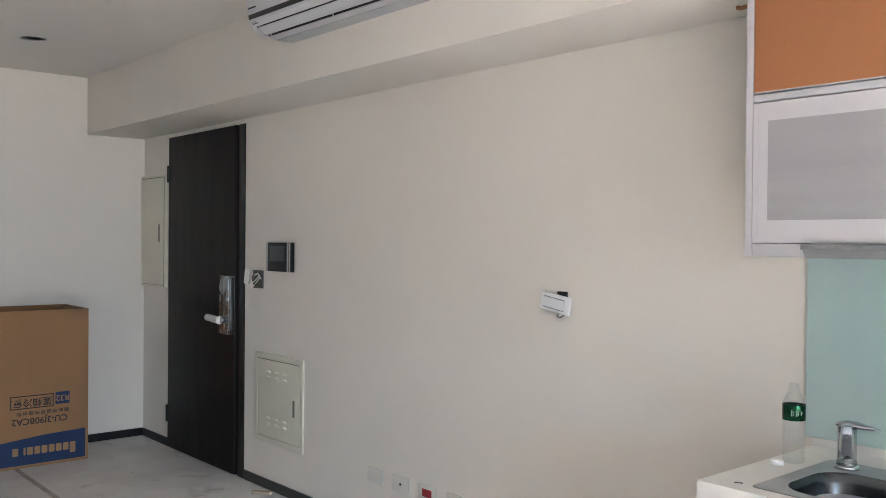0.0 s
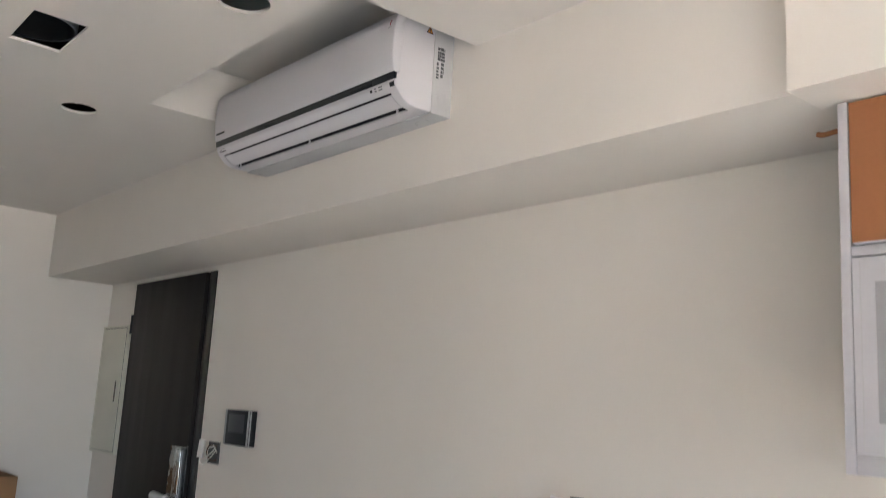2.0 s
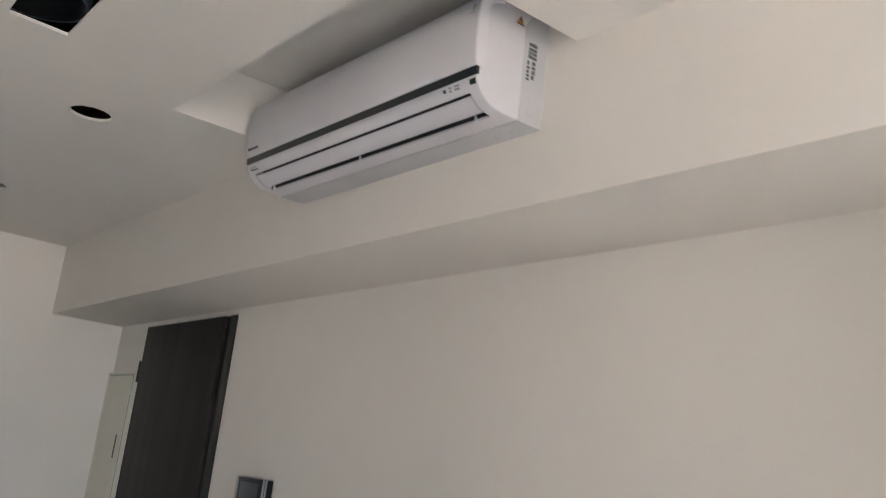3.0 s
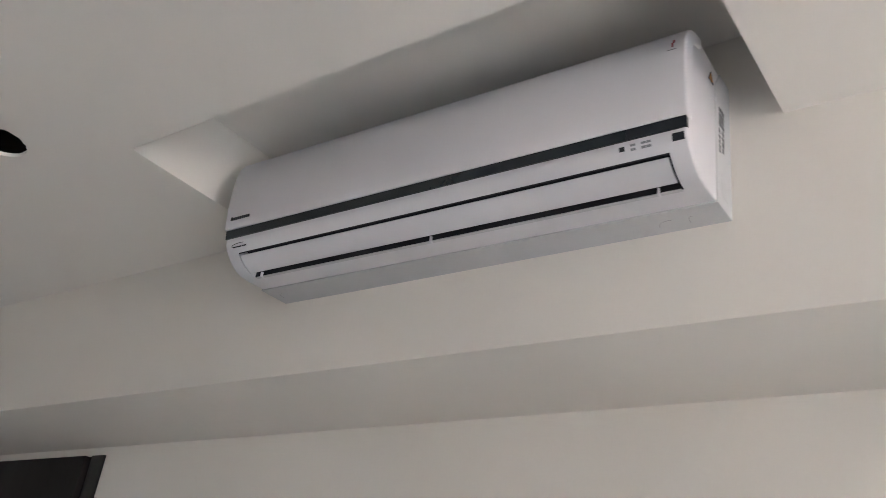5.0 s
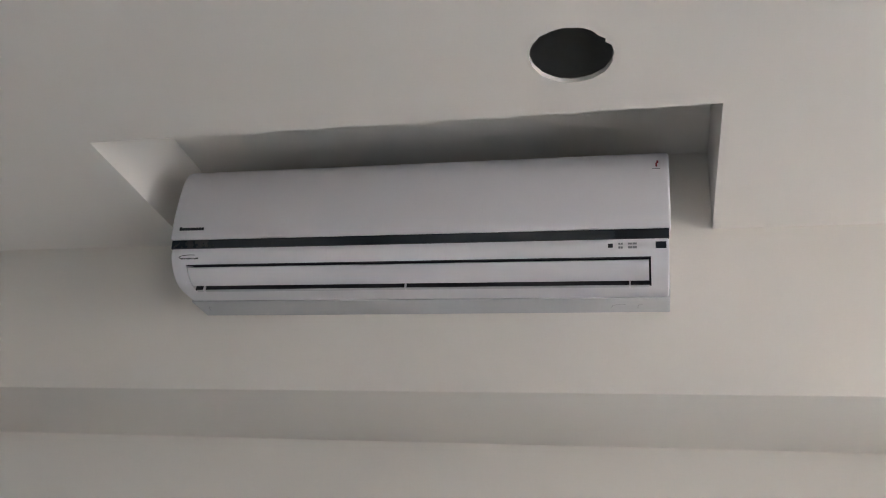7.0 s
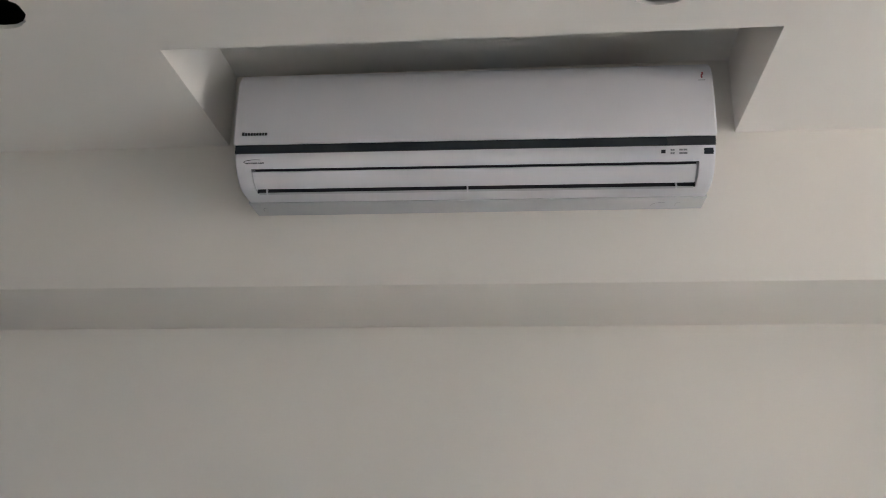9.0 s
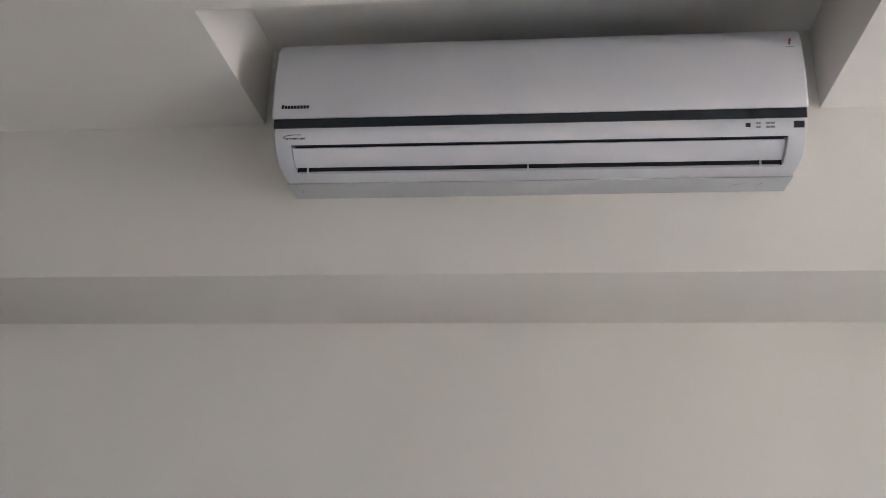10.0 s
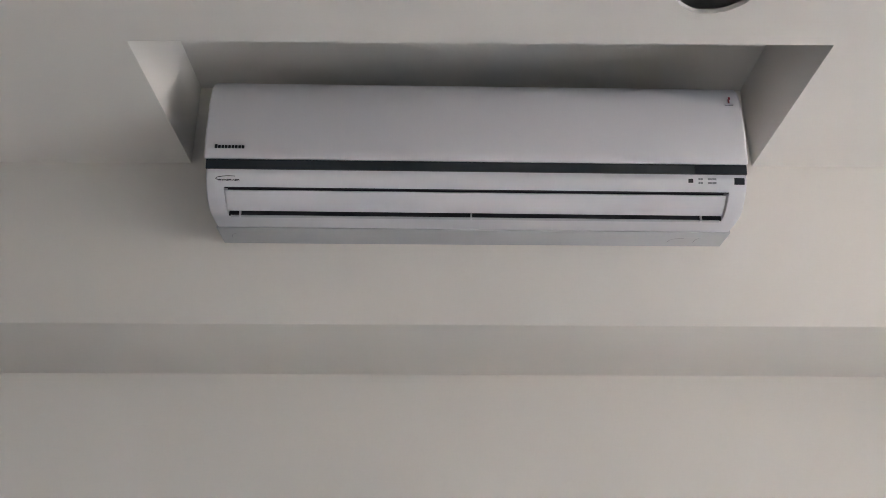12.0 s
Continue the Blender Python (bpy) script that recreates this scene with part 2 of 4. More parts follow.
def plate(outline, holes, z0, z1):
    """A flat sheet with openings through it."""
    bm = bmesh.new()
    for loop in (outline, *holes):
        vs = [bm.verts.new((x, y, z0)) for x, y in loop]
        for a, b in zip(vs, vs[1:] + vs[:1]):
            bm.edges.new((a, b))
    bmesh.ops.triangle_fill(bm, use_beauty=True, use_dissolve=False, edges=bm.edges[:])
    faces = bm.faces[:]
    got = bmesh.ops.extrude_face_region(bm, geom=faces)
    bmesh.ops.translate(bm, vec=(0, 0, z1 - z0), verts=[g for g in got["geom"] if isinstance(g, bmesh.types.BMVert)])
    bmesh.ops.recalc_face_normals(bm, faces=bm.faces[:])
    return bm


def prism(profile, x0, x1, bevel=0.0):
    """A closed outline in (y, z), drawn out from x0 to x1."""
    bm = bmesh.new()
    a = [bm.verts.new((x0, y, z)) for y, z in profile]
    b = [bm.verts.new((x1, y, z)) for y, z in profile]
    n = len(a)
    for k in range(n):
        bm.faces.new((a[k], a[(k + 1) % n], b[(k + 1) % n], b[k]))
    ends = [bm.faces.new(a[::-1]), bm.faces.new(b)]
    bmesh.ops.recalc_face_normals(bm, faces=bm.faces[:])
    if bevel:
        rim = list({e for f in ends for e in f.edges})
        bmesh.ops.bevel(bm, geom=rim, offset=bevel, segments=3, affect="EDGES", profile=0.5)
    return bm


def flat_text(words, size):
    """Letters as a thin mesh in the plane x-y, centred."""
    cu = bpy.data.curves.new("writing", "FONT")
    cu.body, cu.size, cu.align_x, cu.align_y, cu.extrude, cu.resolution_u, cu.offset = words, size, "CENTER", "CENTER", 0.0006, 3, size * 0.012
    ob = new("writing", cu)
    me = bpy.data.meshes.new_from_object(ob.evaluated_get(bpy.context.evaluated_depsgraph_get()))
    bpy.data.objects.remove(ob)
    bm = bmesh.new()
    bm.from_mesh(me)
    bpy.data.meshes.remove(me)
    return bm


def finish(name, bm, mat, smooth=40.0):
    for f in bm.faces:
        f.smooth = True
    for e in bm.edges:
        if len(e.link_faces) == 2 and e.calc_face_angle(0.0) > radians(smooth):
            e.smooth = False
    me = bpy.data.meshes.new(name)
    bm.to_mesh(me)
    bm.free()
    me.materials.append(mat)
    return new(name, me)


def part(name, bm, mat, parent, label=""):
    ob = finish(name, bm, mat)
    ob.parent = parent
    ob.matrix_parent_inverse = parent.matrix_world.inverted() if parent.parent is None else Matrix()
    return tagged(ob, label)


def thing(name, label, category, m=None, group="", kind=""):
    ob = new(name)
    ob.empty_display_size = 0.05
    ob.matrix_basis = m or Matrix()
    return tagged(ob, label, category, group, kind)


def local(name, bm, mat, parent, label=""):
    """A part whose mesh is already in its thing's own axes."""
    ob = finish(name, bm, mat)
    ob.parent = parent
    return tagged(ob, label)


def structure(name, bm, mat, label, category):
    return tagged(finish(name, bm, mat), label, category, kind="structure")


# ---- the room ----
WALL, LEFT, RIGHT, BACK = 2.24, -5.465, 5.2, -3.4
CEIL, BEAM_Y, BEAM_Z, TOP = 2.445, 1.846, 2.066, 2.8
DOOR_X0, DOOR_X1, DOOR_Z = -5.015, -4.006, 2.04

structure("floor", one_box(LEFT - 0.15, RIGHT + 0.15, BACK - 0.15, WALL + 0.3, -0.12, 0.0), M_FLOOR, "dusty light grey protective boards laid over the floor", "floor")

bm = bmesh.new()
box(bm, LEFT - 0.15, DOOR_X0, WALL, WALL + 0.15, 0, TOP)
box(bm, DOOR_X0, DOOR_X1, WALL, WALL + 0.15, DOOR_Z, TOP)
box(bm, DOOR_X1, RIGHT + 0.15, WALL, WALL + 0.15, 0, TOP)
structure("wall_north", bm, M_WALL, "plain cream painted wall with the entrance door", "wall")
structure("wall_west", one_box(LEFT - 0.15, LEFT, BACK, WALL, 0, TOP), M_WALL, "plain cream painted wall behind the carton", "wall")
bm = bmesh.new()
box(bm, RIGHT, RIGHT + 0.15, BACK, EAST_Y0, 0, TOP)
box(bm, RIGHT, RIGHT + 0.15, EAST_Y1, WALL, 0, TOP)
box(bm, RIGHT, RIGHT + 0.15, EAST_Y0, EAST_Y1, WIN_Z1, TOP)
box(bm, RIGHT, RIGHT + 0.15, EAST_Y0, EAST_Y1, 0, EAST_Z0)
structure("wall_east", bm, M_WALL, "plain cream painted wall", "wall")
# unseen wall, kept dark so beam front and ceiling get less bounce
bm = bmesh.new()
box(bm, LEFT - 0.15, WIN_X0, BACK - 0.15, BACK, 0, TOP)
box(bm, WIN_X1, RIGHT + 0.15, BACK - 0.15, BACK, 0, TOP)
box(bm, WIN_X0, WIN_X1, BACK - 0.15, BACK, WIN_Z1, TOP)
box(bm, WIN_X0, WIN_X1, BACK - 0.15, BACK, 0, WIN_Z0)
structure("wall_south", bm, M_DIMBACK, "unseen back wall with an open window, darkened to cut bounced light", "wall")
structure("slab", one_box(LEFT - 0.15, RIGHT + 0.15, BACK - 0.15, WALL + 0.15, TOP, TOP + 0.15), M_SLAB, "slab above the false ceiling, blackened to stand in for shade", "ceiling")
structure("beam", one_box(LEFT, RIGHT, BEAM_Y, WALL, BEAM_Z, TOP, 0.004), M_WALL, "cream painted beam along the wall under the ceiling", "beam")

REC_X0, REC_X1, REC_Y0, REC_Z = -2.948, -1.688, 1.398, 2.645


def ragged(cx, cy, r, seed, n=44):
    """A hole sawn by hand through plasterboard."""
    rng = random.Random(seed)
    return [(cx + (r + rng.uniform(-0.0014, 0.0014) - (0.005 if rng.random() < 0.16 else 0)) * math.cos(2 * math.pi * k / n), cy + (r + rng.uniform(-0.0012, 0.0012)) * math.sin(2 * math.pi * k / n)) for k in range(n)]


HOLES = [ragged(-3.224, 1.238, 0.064, 1), ragged(-1.938, 1.243, 0.0695, 2), ragged(-4.497, 1.226, 0.066, 3)]
SQUARE = [(-2.695, 0.856), (-2.425, 0.852), (-2.430, 1.003), (-2.704, 1.005)]
outline = [(LEFT, BACK), (RIGHT, BACK), (RIGHT, BEAM_Y), (REC_X1, BEAM_Y), (REC_X1, REC_Y0), (REC_X0, REC_Y0), (REC_X0, BEAM_Y), (LEFT, BEAM_Y)]
ceiling = plate(outline, [*HOLES, SQUARE], CEIL, CEIL + 0.0095)
structure("ceiling", ceiling, M_CEIL, "cream plasterboard false ceiling with open downlight holes", "ceiling")
bm = bmesh.new()
box(bm, REC_X0 - 0.012, REC_X0, REC_Y0 - 0.012, BEAM_Y, CEIL + 0.0095, REC_Z)
box(bm, REC_X1, REC_X1 + 0.012, REC_Y0 - 0.012, BEAM_Y, CEIL + 0.0095, REC_Z)
box(bm, REC_X0, REC_X1, REC_Y0 - 0.012, REC_Y0, CEIL + 0.0095, REC_Z)
box(bm, REC_X0 - 0.012, REC_X1 + 0.012, REC_Y0 - 0.012, BEAM_Y, REC_Z, REC_Z + 0.012)
structure("ceiling_recess", bm, M_CEIL, "cream boxed recess in the ceiling above the air conditioner", "ceiling")
bm = bmesh.new()
box(bm, -0.715, RIGHT, 1.79, BEAM_Y, 2.052, CEIL)
box(bm, -0.715, RIGHT, BEAM_Y, WALL, 2.052, BEAM_Z)
structure("soffit", bm, M_WALL, "cream boxed soffit above the kitchen wall cabinet", "soffit")


def baseboard(name, x0, x1, y0, y1):
    structure(name, one_box(x0, x1, y0, y1, 0.001, 0.054, 0.003), M_BASE, "glossy black skirting board along the wall foot", "baseboard")


baseboard("baseboard", LEFT + 0.012, DOOR_X0 - 0.005, WALL - 0.012, WALL)
baseboard("baseboard", DOOR_X1 + 0.005, -0.63, WALL - 0.012, WALL)
baseboard("baseboard", LEFT, LEFT + 0.012, BACK, WALL)

# openings with plain frames
window = thing("window_1", "open window with a slim pale frame", "window", kind="structure")
for x0, x1, z0, z1 in ((WIN_X0, WIN_X0 + 0.05, WIN_Z0, WIN_Z1), (WIN_X1 - 0.05, WIN_X1, WIN_Z0, WIN_Z1), (WIN_X0 + 0.05, WIN_X1 - 0.05, WIN_Z1 - 0.05, WIN_Z1), (WIN_X0 + 0.05, WIN_X1 - 0.05, WIN_Z0, WIN_Z0 + 0.05)):
    part("window_frame", one_box(x0, x1, BACK - 0.12, BACK - 0.05, z0, z1, 0.004), M_ALU, window)
window = thing("window_2", "wide side opening with a slim pale frame", "window", kind="structure")
for y0, y1, z0, z1 in ((EAST_Y0, EAST_Y0 + 0.05, EAST_Z0, WIN_Z1), (EAST_Y1 - 0.05, EAST_Y1, EAST_Z0, WIN_Z1), (EAST_Y0 + 0.05, EAST_Y1 - 0.05, WIN_Z1 - 0.05, WIN_Z1), (EAST_Y0 + 0.05, EAST_Y1 - 0.05, EAST_Z0, EAST_Z0 + 0.05)):
    part("window_frame", one_box(RIGHT + 0.05, RIGHT + 0.12, y0, y1, z0, z1, 0.004), M_ALU, window)
ground = structure("ground", one_box(-60, 60, -120, 120, -0.5, -0.13), M_BOUNCE, "unseen ground outside the opening, paled to bounce light indoors", "ground")

# ---- entrance door ----
door = thing("door_1", "closed dark brown steel entrance door in a dark frame", "door", kind="structure")
part("frame_side", one_box(DOOR_X1 - 0.07, DOOR_X1, WALL - 0.008, WALL + 0.1, 0, DOOR_Z, 0.004), M_FRAME, door)
part("frame_side", one_box(DOOR_X0, DOOR_X0 + 0.02, WALL - 0.004, WALL + 0.1, 0, DOOR_Z, 0.003), M_FRAME, door)
part("frame_head", one_box(DOOR_X0 + 0.02, DOOR_X1 - 0.07, WALL + 0.004, WALL + 0.1, DOOR_Z - 0.02, DOOR_Z, 0.003), M_FRAME, door)
part("stop", one_box(DOOR_X1 - 0.086, DOOR_X1 - 0.07, WALL + 0.012, WALL + 0.1, 0, DOOR_Z - 0.02, 0.003), M_BLACK, door)
leaf = part("leaf", one_box(DOOR_X0 + 0.004, DOOR_X1 - 0.086, WALL - 0.022, WALL + 0.04, 0.006, DOOR_Z - 0.003, 0.005), M_DOOR, door)
part("threshold", one_box(DOOR_X0, DOOR_X1, WALL + 0.04, WALL + 0.15, 0, 0.02, 0.003), M_FRAME, door)
for z in (1.80, 0.225):
    bm = bmesh.new()
    tube(bm, [(DOOR_X0 - 0.006, WALL - 0.018, z - 0.055), (DOOR_X0 - 0.006, WALL - 0.018, z + 0.055)], 0.011, 12)
    box(bm, DOOR_X0 - 0.03, DOOR_X0 + 0.004, WALL - 0.012, WALL - 0.004, z - 0.05, z + 0.05)
    part("hinge", bm, M_BLACK, door)
# lock: chrome body wrapped in clear film, lever pointing away from the jamb
lock = part("lock", one_box(-4.188, -4.106, WALL - 0.046, WALL - 0.0225, 0.84, 1.15, 0.008, 3), M_LOCK, door, "chrome lock body still wrapped in clear film")
part("chrome_edge", one_box(-4.146, -4.104, WALL - 0.054, WALL - 0.0465, 0.845, 1.145, 0.0035, 3), M_CHROME, lock)
part("keypad", one_box(-4.184, -4.150, WALL - 0.0485, WALL - 0.0462, 1.0, 1.135, 0.001), M_GREY, lock)
bm = one_box(-4.204, -4.090, WALL - 0.062, WALL - 0.0225, 0.822, 1.162)
bmesh.ops.subdivide_edges(bm, edges=bm.edges[:], cuts=9, use_grid_fill=True)
for v in bm.verts:
    if v.co.y < WALL - 0.03:
        v.co.y -= 0.010 * noise.noise(v.co * 42.0)
        v.co.x += 0.004 * noise.noise(v.co * 45.0 + Vector((3, 1, 2)))
part("film", bm, M_FILM, lock, "crinkled clear protective film").visible_shadow = False
bm = bmesh.new()
tube(bm, [(-4.147, WALL - 0.048, 0.905), (-4.147, WALL - 0.092, 0.905)], 0.018, 14)
part("handle_neck", bm, M_CHROME, lock)
bm = bmesh.new()
tube(bm, bend([(-4.138, WALL - 0.092, 0.904), (-4.18, WALL - 0.096, 0.906), (-4.24, WALL - 0.092, 0.909), (-4.30, WALL - 0.088, 0.911)], 4), 0.0205, 16)
part("handle_collar", tube(bmesh.new(), [(-4.137, WALL - 0.0925, 0.904), (-4.147, WALL - 0.0935, 0.9045)], 0.0235, 16), M_HANDLE, lock)
part("handle", bm, M_HANDLE, lock, "lever handle wrapped in white foam film")

# ---- wall fittings ----


def cover(name, label, category, x0, x1, z0, z1, inset, latch, deep=0.010, ajar=0.005):
    ob = thing(name, label, category, pose((x0 + x1) / 2, WALL, z0))
    w, h = (x1 - x0) / 2, z1 - z0
    for a0, a1, b0, b1 in ((-w, w, 0, inset), (-w, w, h - inset, h), (-w, -w + inset, inset, h - inset), (w - inset, w, inset, h - inset)):
        local("frame", one_box(a0, a1, -deep, 0.002, b0, b1, 0.002), M_BEIGE, ob)
    lid = local("door", one_box(-w + inset + 0.003, w - inset - ajar, -deep + 0.0015, 0.002, inset + 0.003, h - inset - 0.005, 0.0015), M_BEIGE, ob)
    # dark sheet behind the lid paints the shade in its joint
    local("gap_shade", one_box(-w + inset, w - inset, -deep + 0.006, 0.001, inset, h - inset), M_SLOT, ob)
    lx, lz0, lz1 = latch
    local("latch", one_box(lx - 0.008, lx + 0.008, -deep - 0.0025, -deep + 0.0014, lz0, lz1, 0.002), M_SLOT, lid)
    return ob, lid


cover("electrical_panel", "closed cream metal electrical panel beside the entrance door", "electrical panel", LEFT + 0.004, -5.062, 1.05, 1.80, 0.012, (0.105, 0.30, 0.42), 0.024, 0.020)
_, hatch_lid = cover("access_panel", "closed cream metal access panel with vents above the skirting", "access panel", -3.872, -3.366, 0.256, 0.746, 0.030, (0.165, 0.18, 0.27))
for row in (0.105, 0.135, 0.36, 0.39):
    for col in (-0.10, -0.015, 0.07):
        bm = bmesh.new()
        bmesh.ops.create_uvsphere(bm, u_segments=12, v_segments=6, radius=1.0, matrix=Matrix.LocRotScale((col, -0.0085, row), None, (0.023, 0.0072, 0.0105)))
        local("vent", bm, M_BEIGE, hatch_lid)

intercom = thing("intercom", "black video intercom with silver side strips on the wall", "intercom", pose(-3.595, WALL, 1.28))
local("body", one_box(-0.112, 0.124, -0.022, 0.0, -0.078, 0.079, 0.003), M_BLACK, intercom)
local("side_strip", one_box(-0.134, -0.1125, -0.024, 0.0, -0.078, 0.079, 0.003), M_SILVER, intercom, "silver strip")
local("side_strip", one_box(0.088, 0.100, -0.027, -0.0222, -0.078, 0.079, 0.002), M_SILVER, intercom, "silver strip")
local("side_strip", one_box(0.110, 0.118, -0.027, -0.0222, -0.078, 0.079, 0.002), M_SILVER, intercom, "silver strip")
local("front_glass", one_box(-0.110, 0.086, -0.0265, -0.0222, -0.077, 0.078, 0.001), M_SCREEN, intercom)
local("screen", one_box(-0.088, 0.06, -0.0280, -0.0266, -0.022, 0.06, 0.0005), M_LCD, intercom)

# open box by the door, with its loose cover and wires
jbox = thing("junction_box", "open metal junction box with loose wires in the wall", "junction box", pose(-3.87, WALL, 1.152))
for a0, a1, b0, b1 in ((-0.03, 0.075, -0.05, -0.044), (-0.03, 0.075, 0.044, 0.05), (-0.03, -0.024, -0.044, 0.044), (0.069, 0.075, -0.044, 0.044)):
    local("rim", one_box(a0, a1, -0.008, 0.003, b0, b1, 0.0015), M_BOXMETAL, jbox)
local("back_plate", one_box(-0.024, 0.069, -0.003, 0.001, -0.044, 0.044), M_BOXMETAL, jbox)
local("wire", tube(bmesh.new(), bend([(0.02, -0.004, 0.03), (-0.02, -0.03, 0.01), (-0.06, -0.035, -0.04), (-0.035, -0.03, -0.06), (0.01, -0.02, -0.03), (0.04, -0.004, 0.01)]), 0.0028, 6), M_WIREW, jbox)
local("wire", tube(bmesh.new(), bend([(0.05, -0.004, 0.03), (0.03, -0.03, 0.035), (0.0, -0.03, 0.0), (0.03, -0.02, -0.035), (0.055, -0.004, -0.03)]), 0.0028, 6), M_WIREB, jbox)
local("wire", tube(bmesh.new(), bend([(0.03, -0.004, 0.02), (0.045, -0.03, 0.0), (0.01, -0.04, -0.02), (0.0, -0.03, 0.02), (0.04, -0.02, 0.035), (0.055, -0.004, 0.0)]), 0.0032, 6), M_WIREW, jbox)
bm = one_box(-0.016, 0.016, -0.008, 0.008, -0.04, 0.045, 0.004)
bmesh.ops.transform(bm, matrix=pose(-0.048, -0.035, 0.012, 0, 6, 25), verts=bm.verts[:])
local("loose_cover", bm, M_PLATE, jbox, "small white cover hanging from its wires")

# dangling switch plate in the middle of the wall
switch = thing("wall_switch", "white switch plate hanging askew from its wires", "switch", pose(-1.602, WALL, 1.15))
tilt = pose(0, -0.034, 0, 0, 9, 0)
for nm, geo, mt, lb in (("plate", one_box(-0.07, 0.07, -0.006, 0.006, -0.033, 0.033, 0.004), M_PLATEW, ""),
                        ("groove", one_box(-0.053, 0.047, -0.0072, -0.0058, 0.017, 0.0195), M_GREY, "thin dark groove"),
                        ("groove", one_box(-0.053, 0.047, -0.0072, -0.0058, -0.0225, -0.020), M_GREY, "thin dark groove"),
                        ("rocker", one_box(-0.053, 0.047, -0.0085, -0.0055, -0.019, 0.016, 0.002), M_PLATEW, "")):
    bmesh.ops.transform(geo, matrix=tilt, verts=geo.verts[:])
    local(nm, geo, mt, switch, lb)
local("wall_box", one_box(-0.016, 0.028, -0.010, 0.003, -0.03, 0.042, 0.003), M_BLACK, switch, "dark open back box")
local("wire", tube(bmesh.new(), bend([(0.02, -0.005, -0.02), (0.0, -0.03, -0.05), (0.022, -0.036, -0.062), (0.045, -0.03, -0.045), (0.05, -0.01, -0.02)]), 0.0018, 6), M_WIREW, switch)
local("wire", tube(bmesh.new(), bend([(0.01, -0.005, -0.01), (0.002, -0.026, -0.045), (0.024, -0.03, -0.05), (0.04, -0.02, -0.03)]), 0.0018, 6), M_WIREB, switch)


def socket(cx, label, dot=False, red=False):
    ob = thing("wall_socket", label, "socket", pose(cx, WALL, 0.279), group="sockets low on the wall")
    local("plate", one_box(-0.06, 0.06, -0.009, 0.0, -0.035, 0.035, 0.004), M_PLATE, ob)
    if dot:
        local("hole", tube(bmesh.new(), [(0.004, -0.006, 0.0), (0.004, -0.0105, 0.0)], 0.006, 12), M_BLACK, ob, "small dark outlet hole")
    elif red:
        local("rocker", one_box(-0.028, 0.034, -0.0115, -0.0088, -0.016, 0.018, 0.0015), M_RED, ob, "red rocker")
    else:
        local("insert", one_box(-0.042, 0.042, -0.0105, -0.0088, -0.02, 0.02, 0.001), M_PLATE, ob)


socket(-2.734, "blank cream socket plate low on the wall")
socket(-2.547, "cream aerial socket plate with a small hole", dot=True)
socket(-2.359, "cream socket plate with a red insert", red=True)
socket(-2.17, "blank cream socket plate low on the wall")

# ---- carton ----
BX, BY1, BY0, BZ = -5.024, 1.71, 0.66, 0.937
carton = thing("carton", "large brown cardboard carton standing upside down, open on top", "box", pose(BX, BY1, 0))
bx = lambda a0, a1, b0, b1, c0, c1: one_box(a0, a1, b0, b1, c0, c1, 0.002)
D, L, T = -0.40, BY0 - BY1, 0.007
local("front_wall", bx(-T, 0, L, 0, 0.001, BZ), M_CARD, carton)
local("back_wall", bx(D, D + T, L, 0, 0.001, BZ + 0.004), M_CARDIN, carton)
local("side_wall", bx(D + T, -T, -T, 0, 0.001, BZ), M_CARD, carton)
local("side_wall", bx(D + T, -T, L, L + T, 0.001, BZ), M_CARD, carton)
local("bottom", bx(D + T, -T, L + T, -T, 0.001, 0.008), M_CARDIN, carton)
flap = bx(D + T, -T, -0.003, 0.004, -0.30, 0.0)
bmesh.ops.transform(flap, matrix=pose(0, -0.012, BZ - 0.004, -62, 0, 0), verts=flap.verts[:])
local("flap", flap, M_CARDIN, carton)


def print_bar(parent, y0, y1, z0, z1, mat, name="print", lift=0.0008):
    return local(name, one_box(0.0002, lift, y0 - BY1, y1 - BY1, z0, z1), mat, parent)


bm = bmesh.new()
tri = [bm.verts.new((0.0009, y - BY1, z)) for y, z in ((BY0 + 0.01, 0.018), (1.692, 0.018), (1.692, 0.197), (1.45, 0.186), (1.205, 0.161), (0.95, 0.12), (BY0 + 0.01, 0.06))]
bmesh.ops.extrude_face_region(bm, geom=[bm.faces.new(tri)])
bmesh.ops.translate(bm, vec=(-0.0007, 0, 0), verts=tri)
bmesh.ops.recalc_face_normals(bm, faces=bm.faces[:])
local("printed_band", bm, M_BLUE, carton, "slanted dark blue printed band")
for k in range(9):
    y1 = 1.633 - k * 0.0412
    tall, wide = 0.066 if k == 0 else 0.046, 0.012 if k == 7 else 0.033
    bm = one_box(0.0002, 0.0014, y1 - wide - BY1, y1 - BY1, 0.122 - tall, 0.122)
    bmesh.ops.bevel(bm, geom=[e for e in bm.edges if abs(e.verts[0].co.x - e.verts[1].co.x) > 1e-5], offset=0.0055, segments=3, affect="EDGES", profile=0.5)
    local("letter_bar", bm, M_TAN, carton)
print_bar(carton, 1.514, 1.597, 0.362, 0.436, M_BLUE, "refrigerant_mark")
for y0, y1, z0, z1 in ((1.258, 1.504, 0.425, 0.431), (1.258, 1.504, 0.352, 0.358), (1.258, 1.264, 0.358, 0.425), (1.498, 1.504, 0.358, 0.425)):
    print_bar(carton, y0, y1, z0, z1, M_INK, "printed_rule")
for k in range(9):
    print_bar(carton, 1.566 - k * 0.034, 1.592 - k * 0.034, 0.312 + 0.003 * (k % 2), 0.336 - 0.002 * (k % 3), M_FADED, "printed_bar")


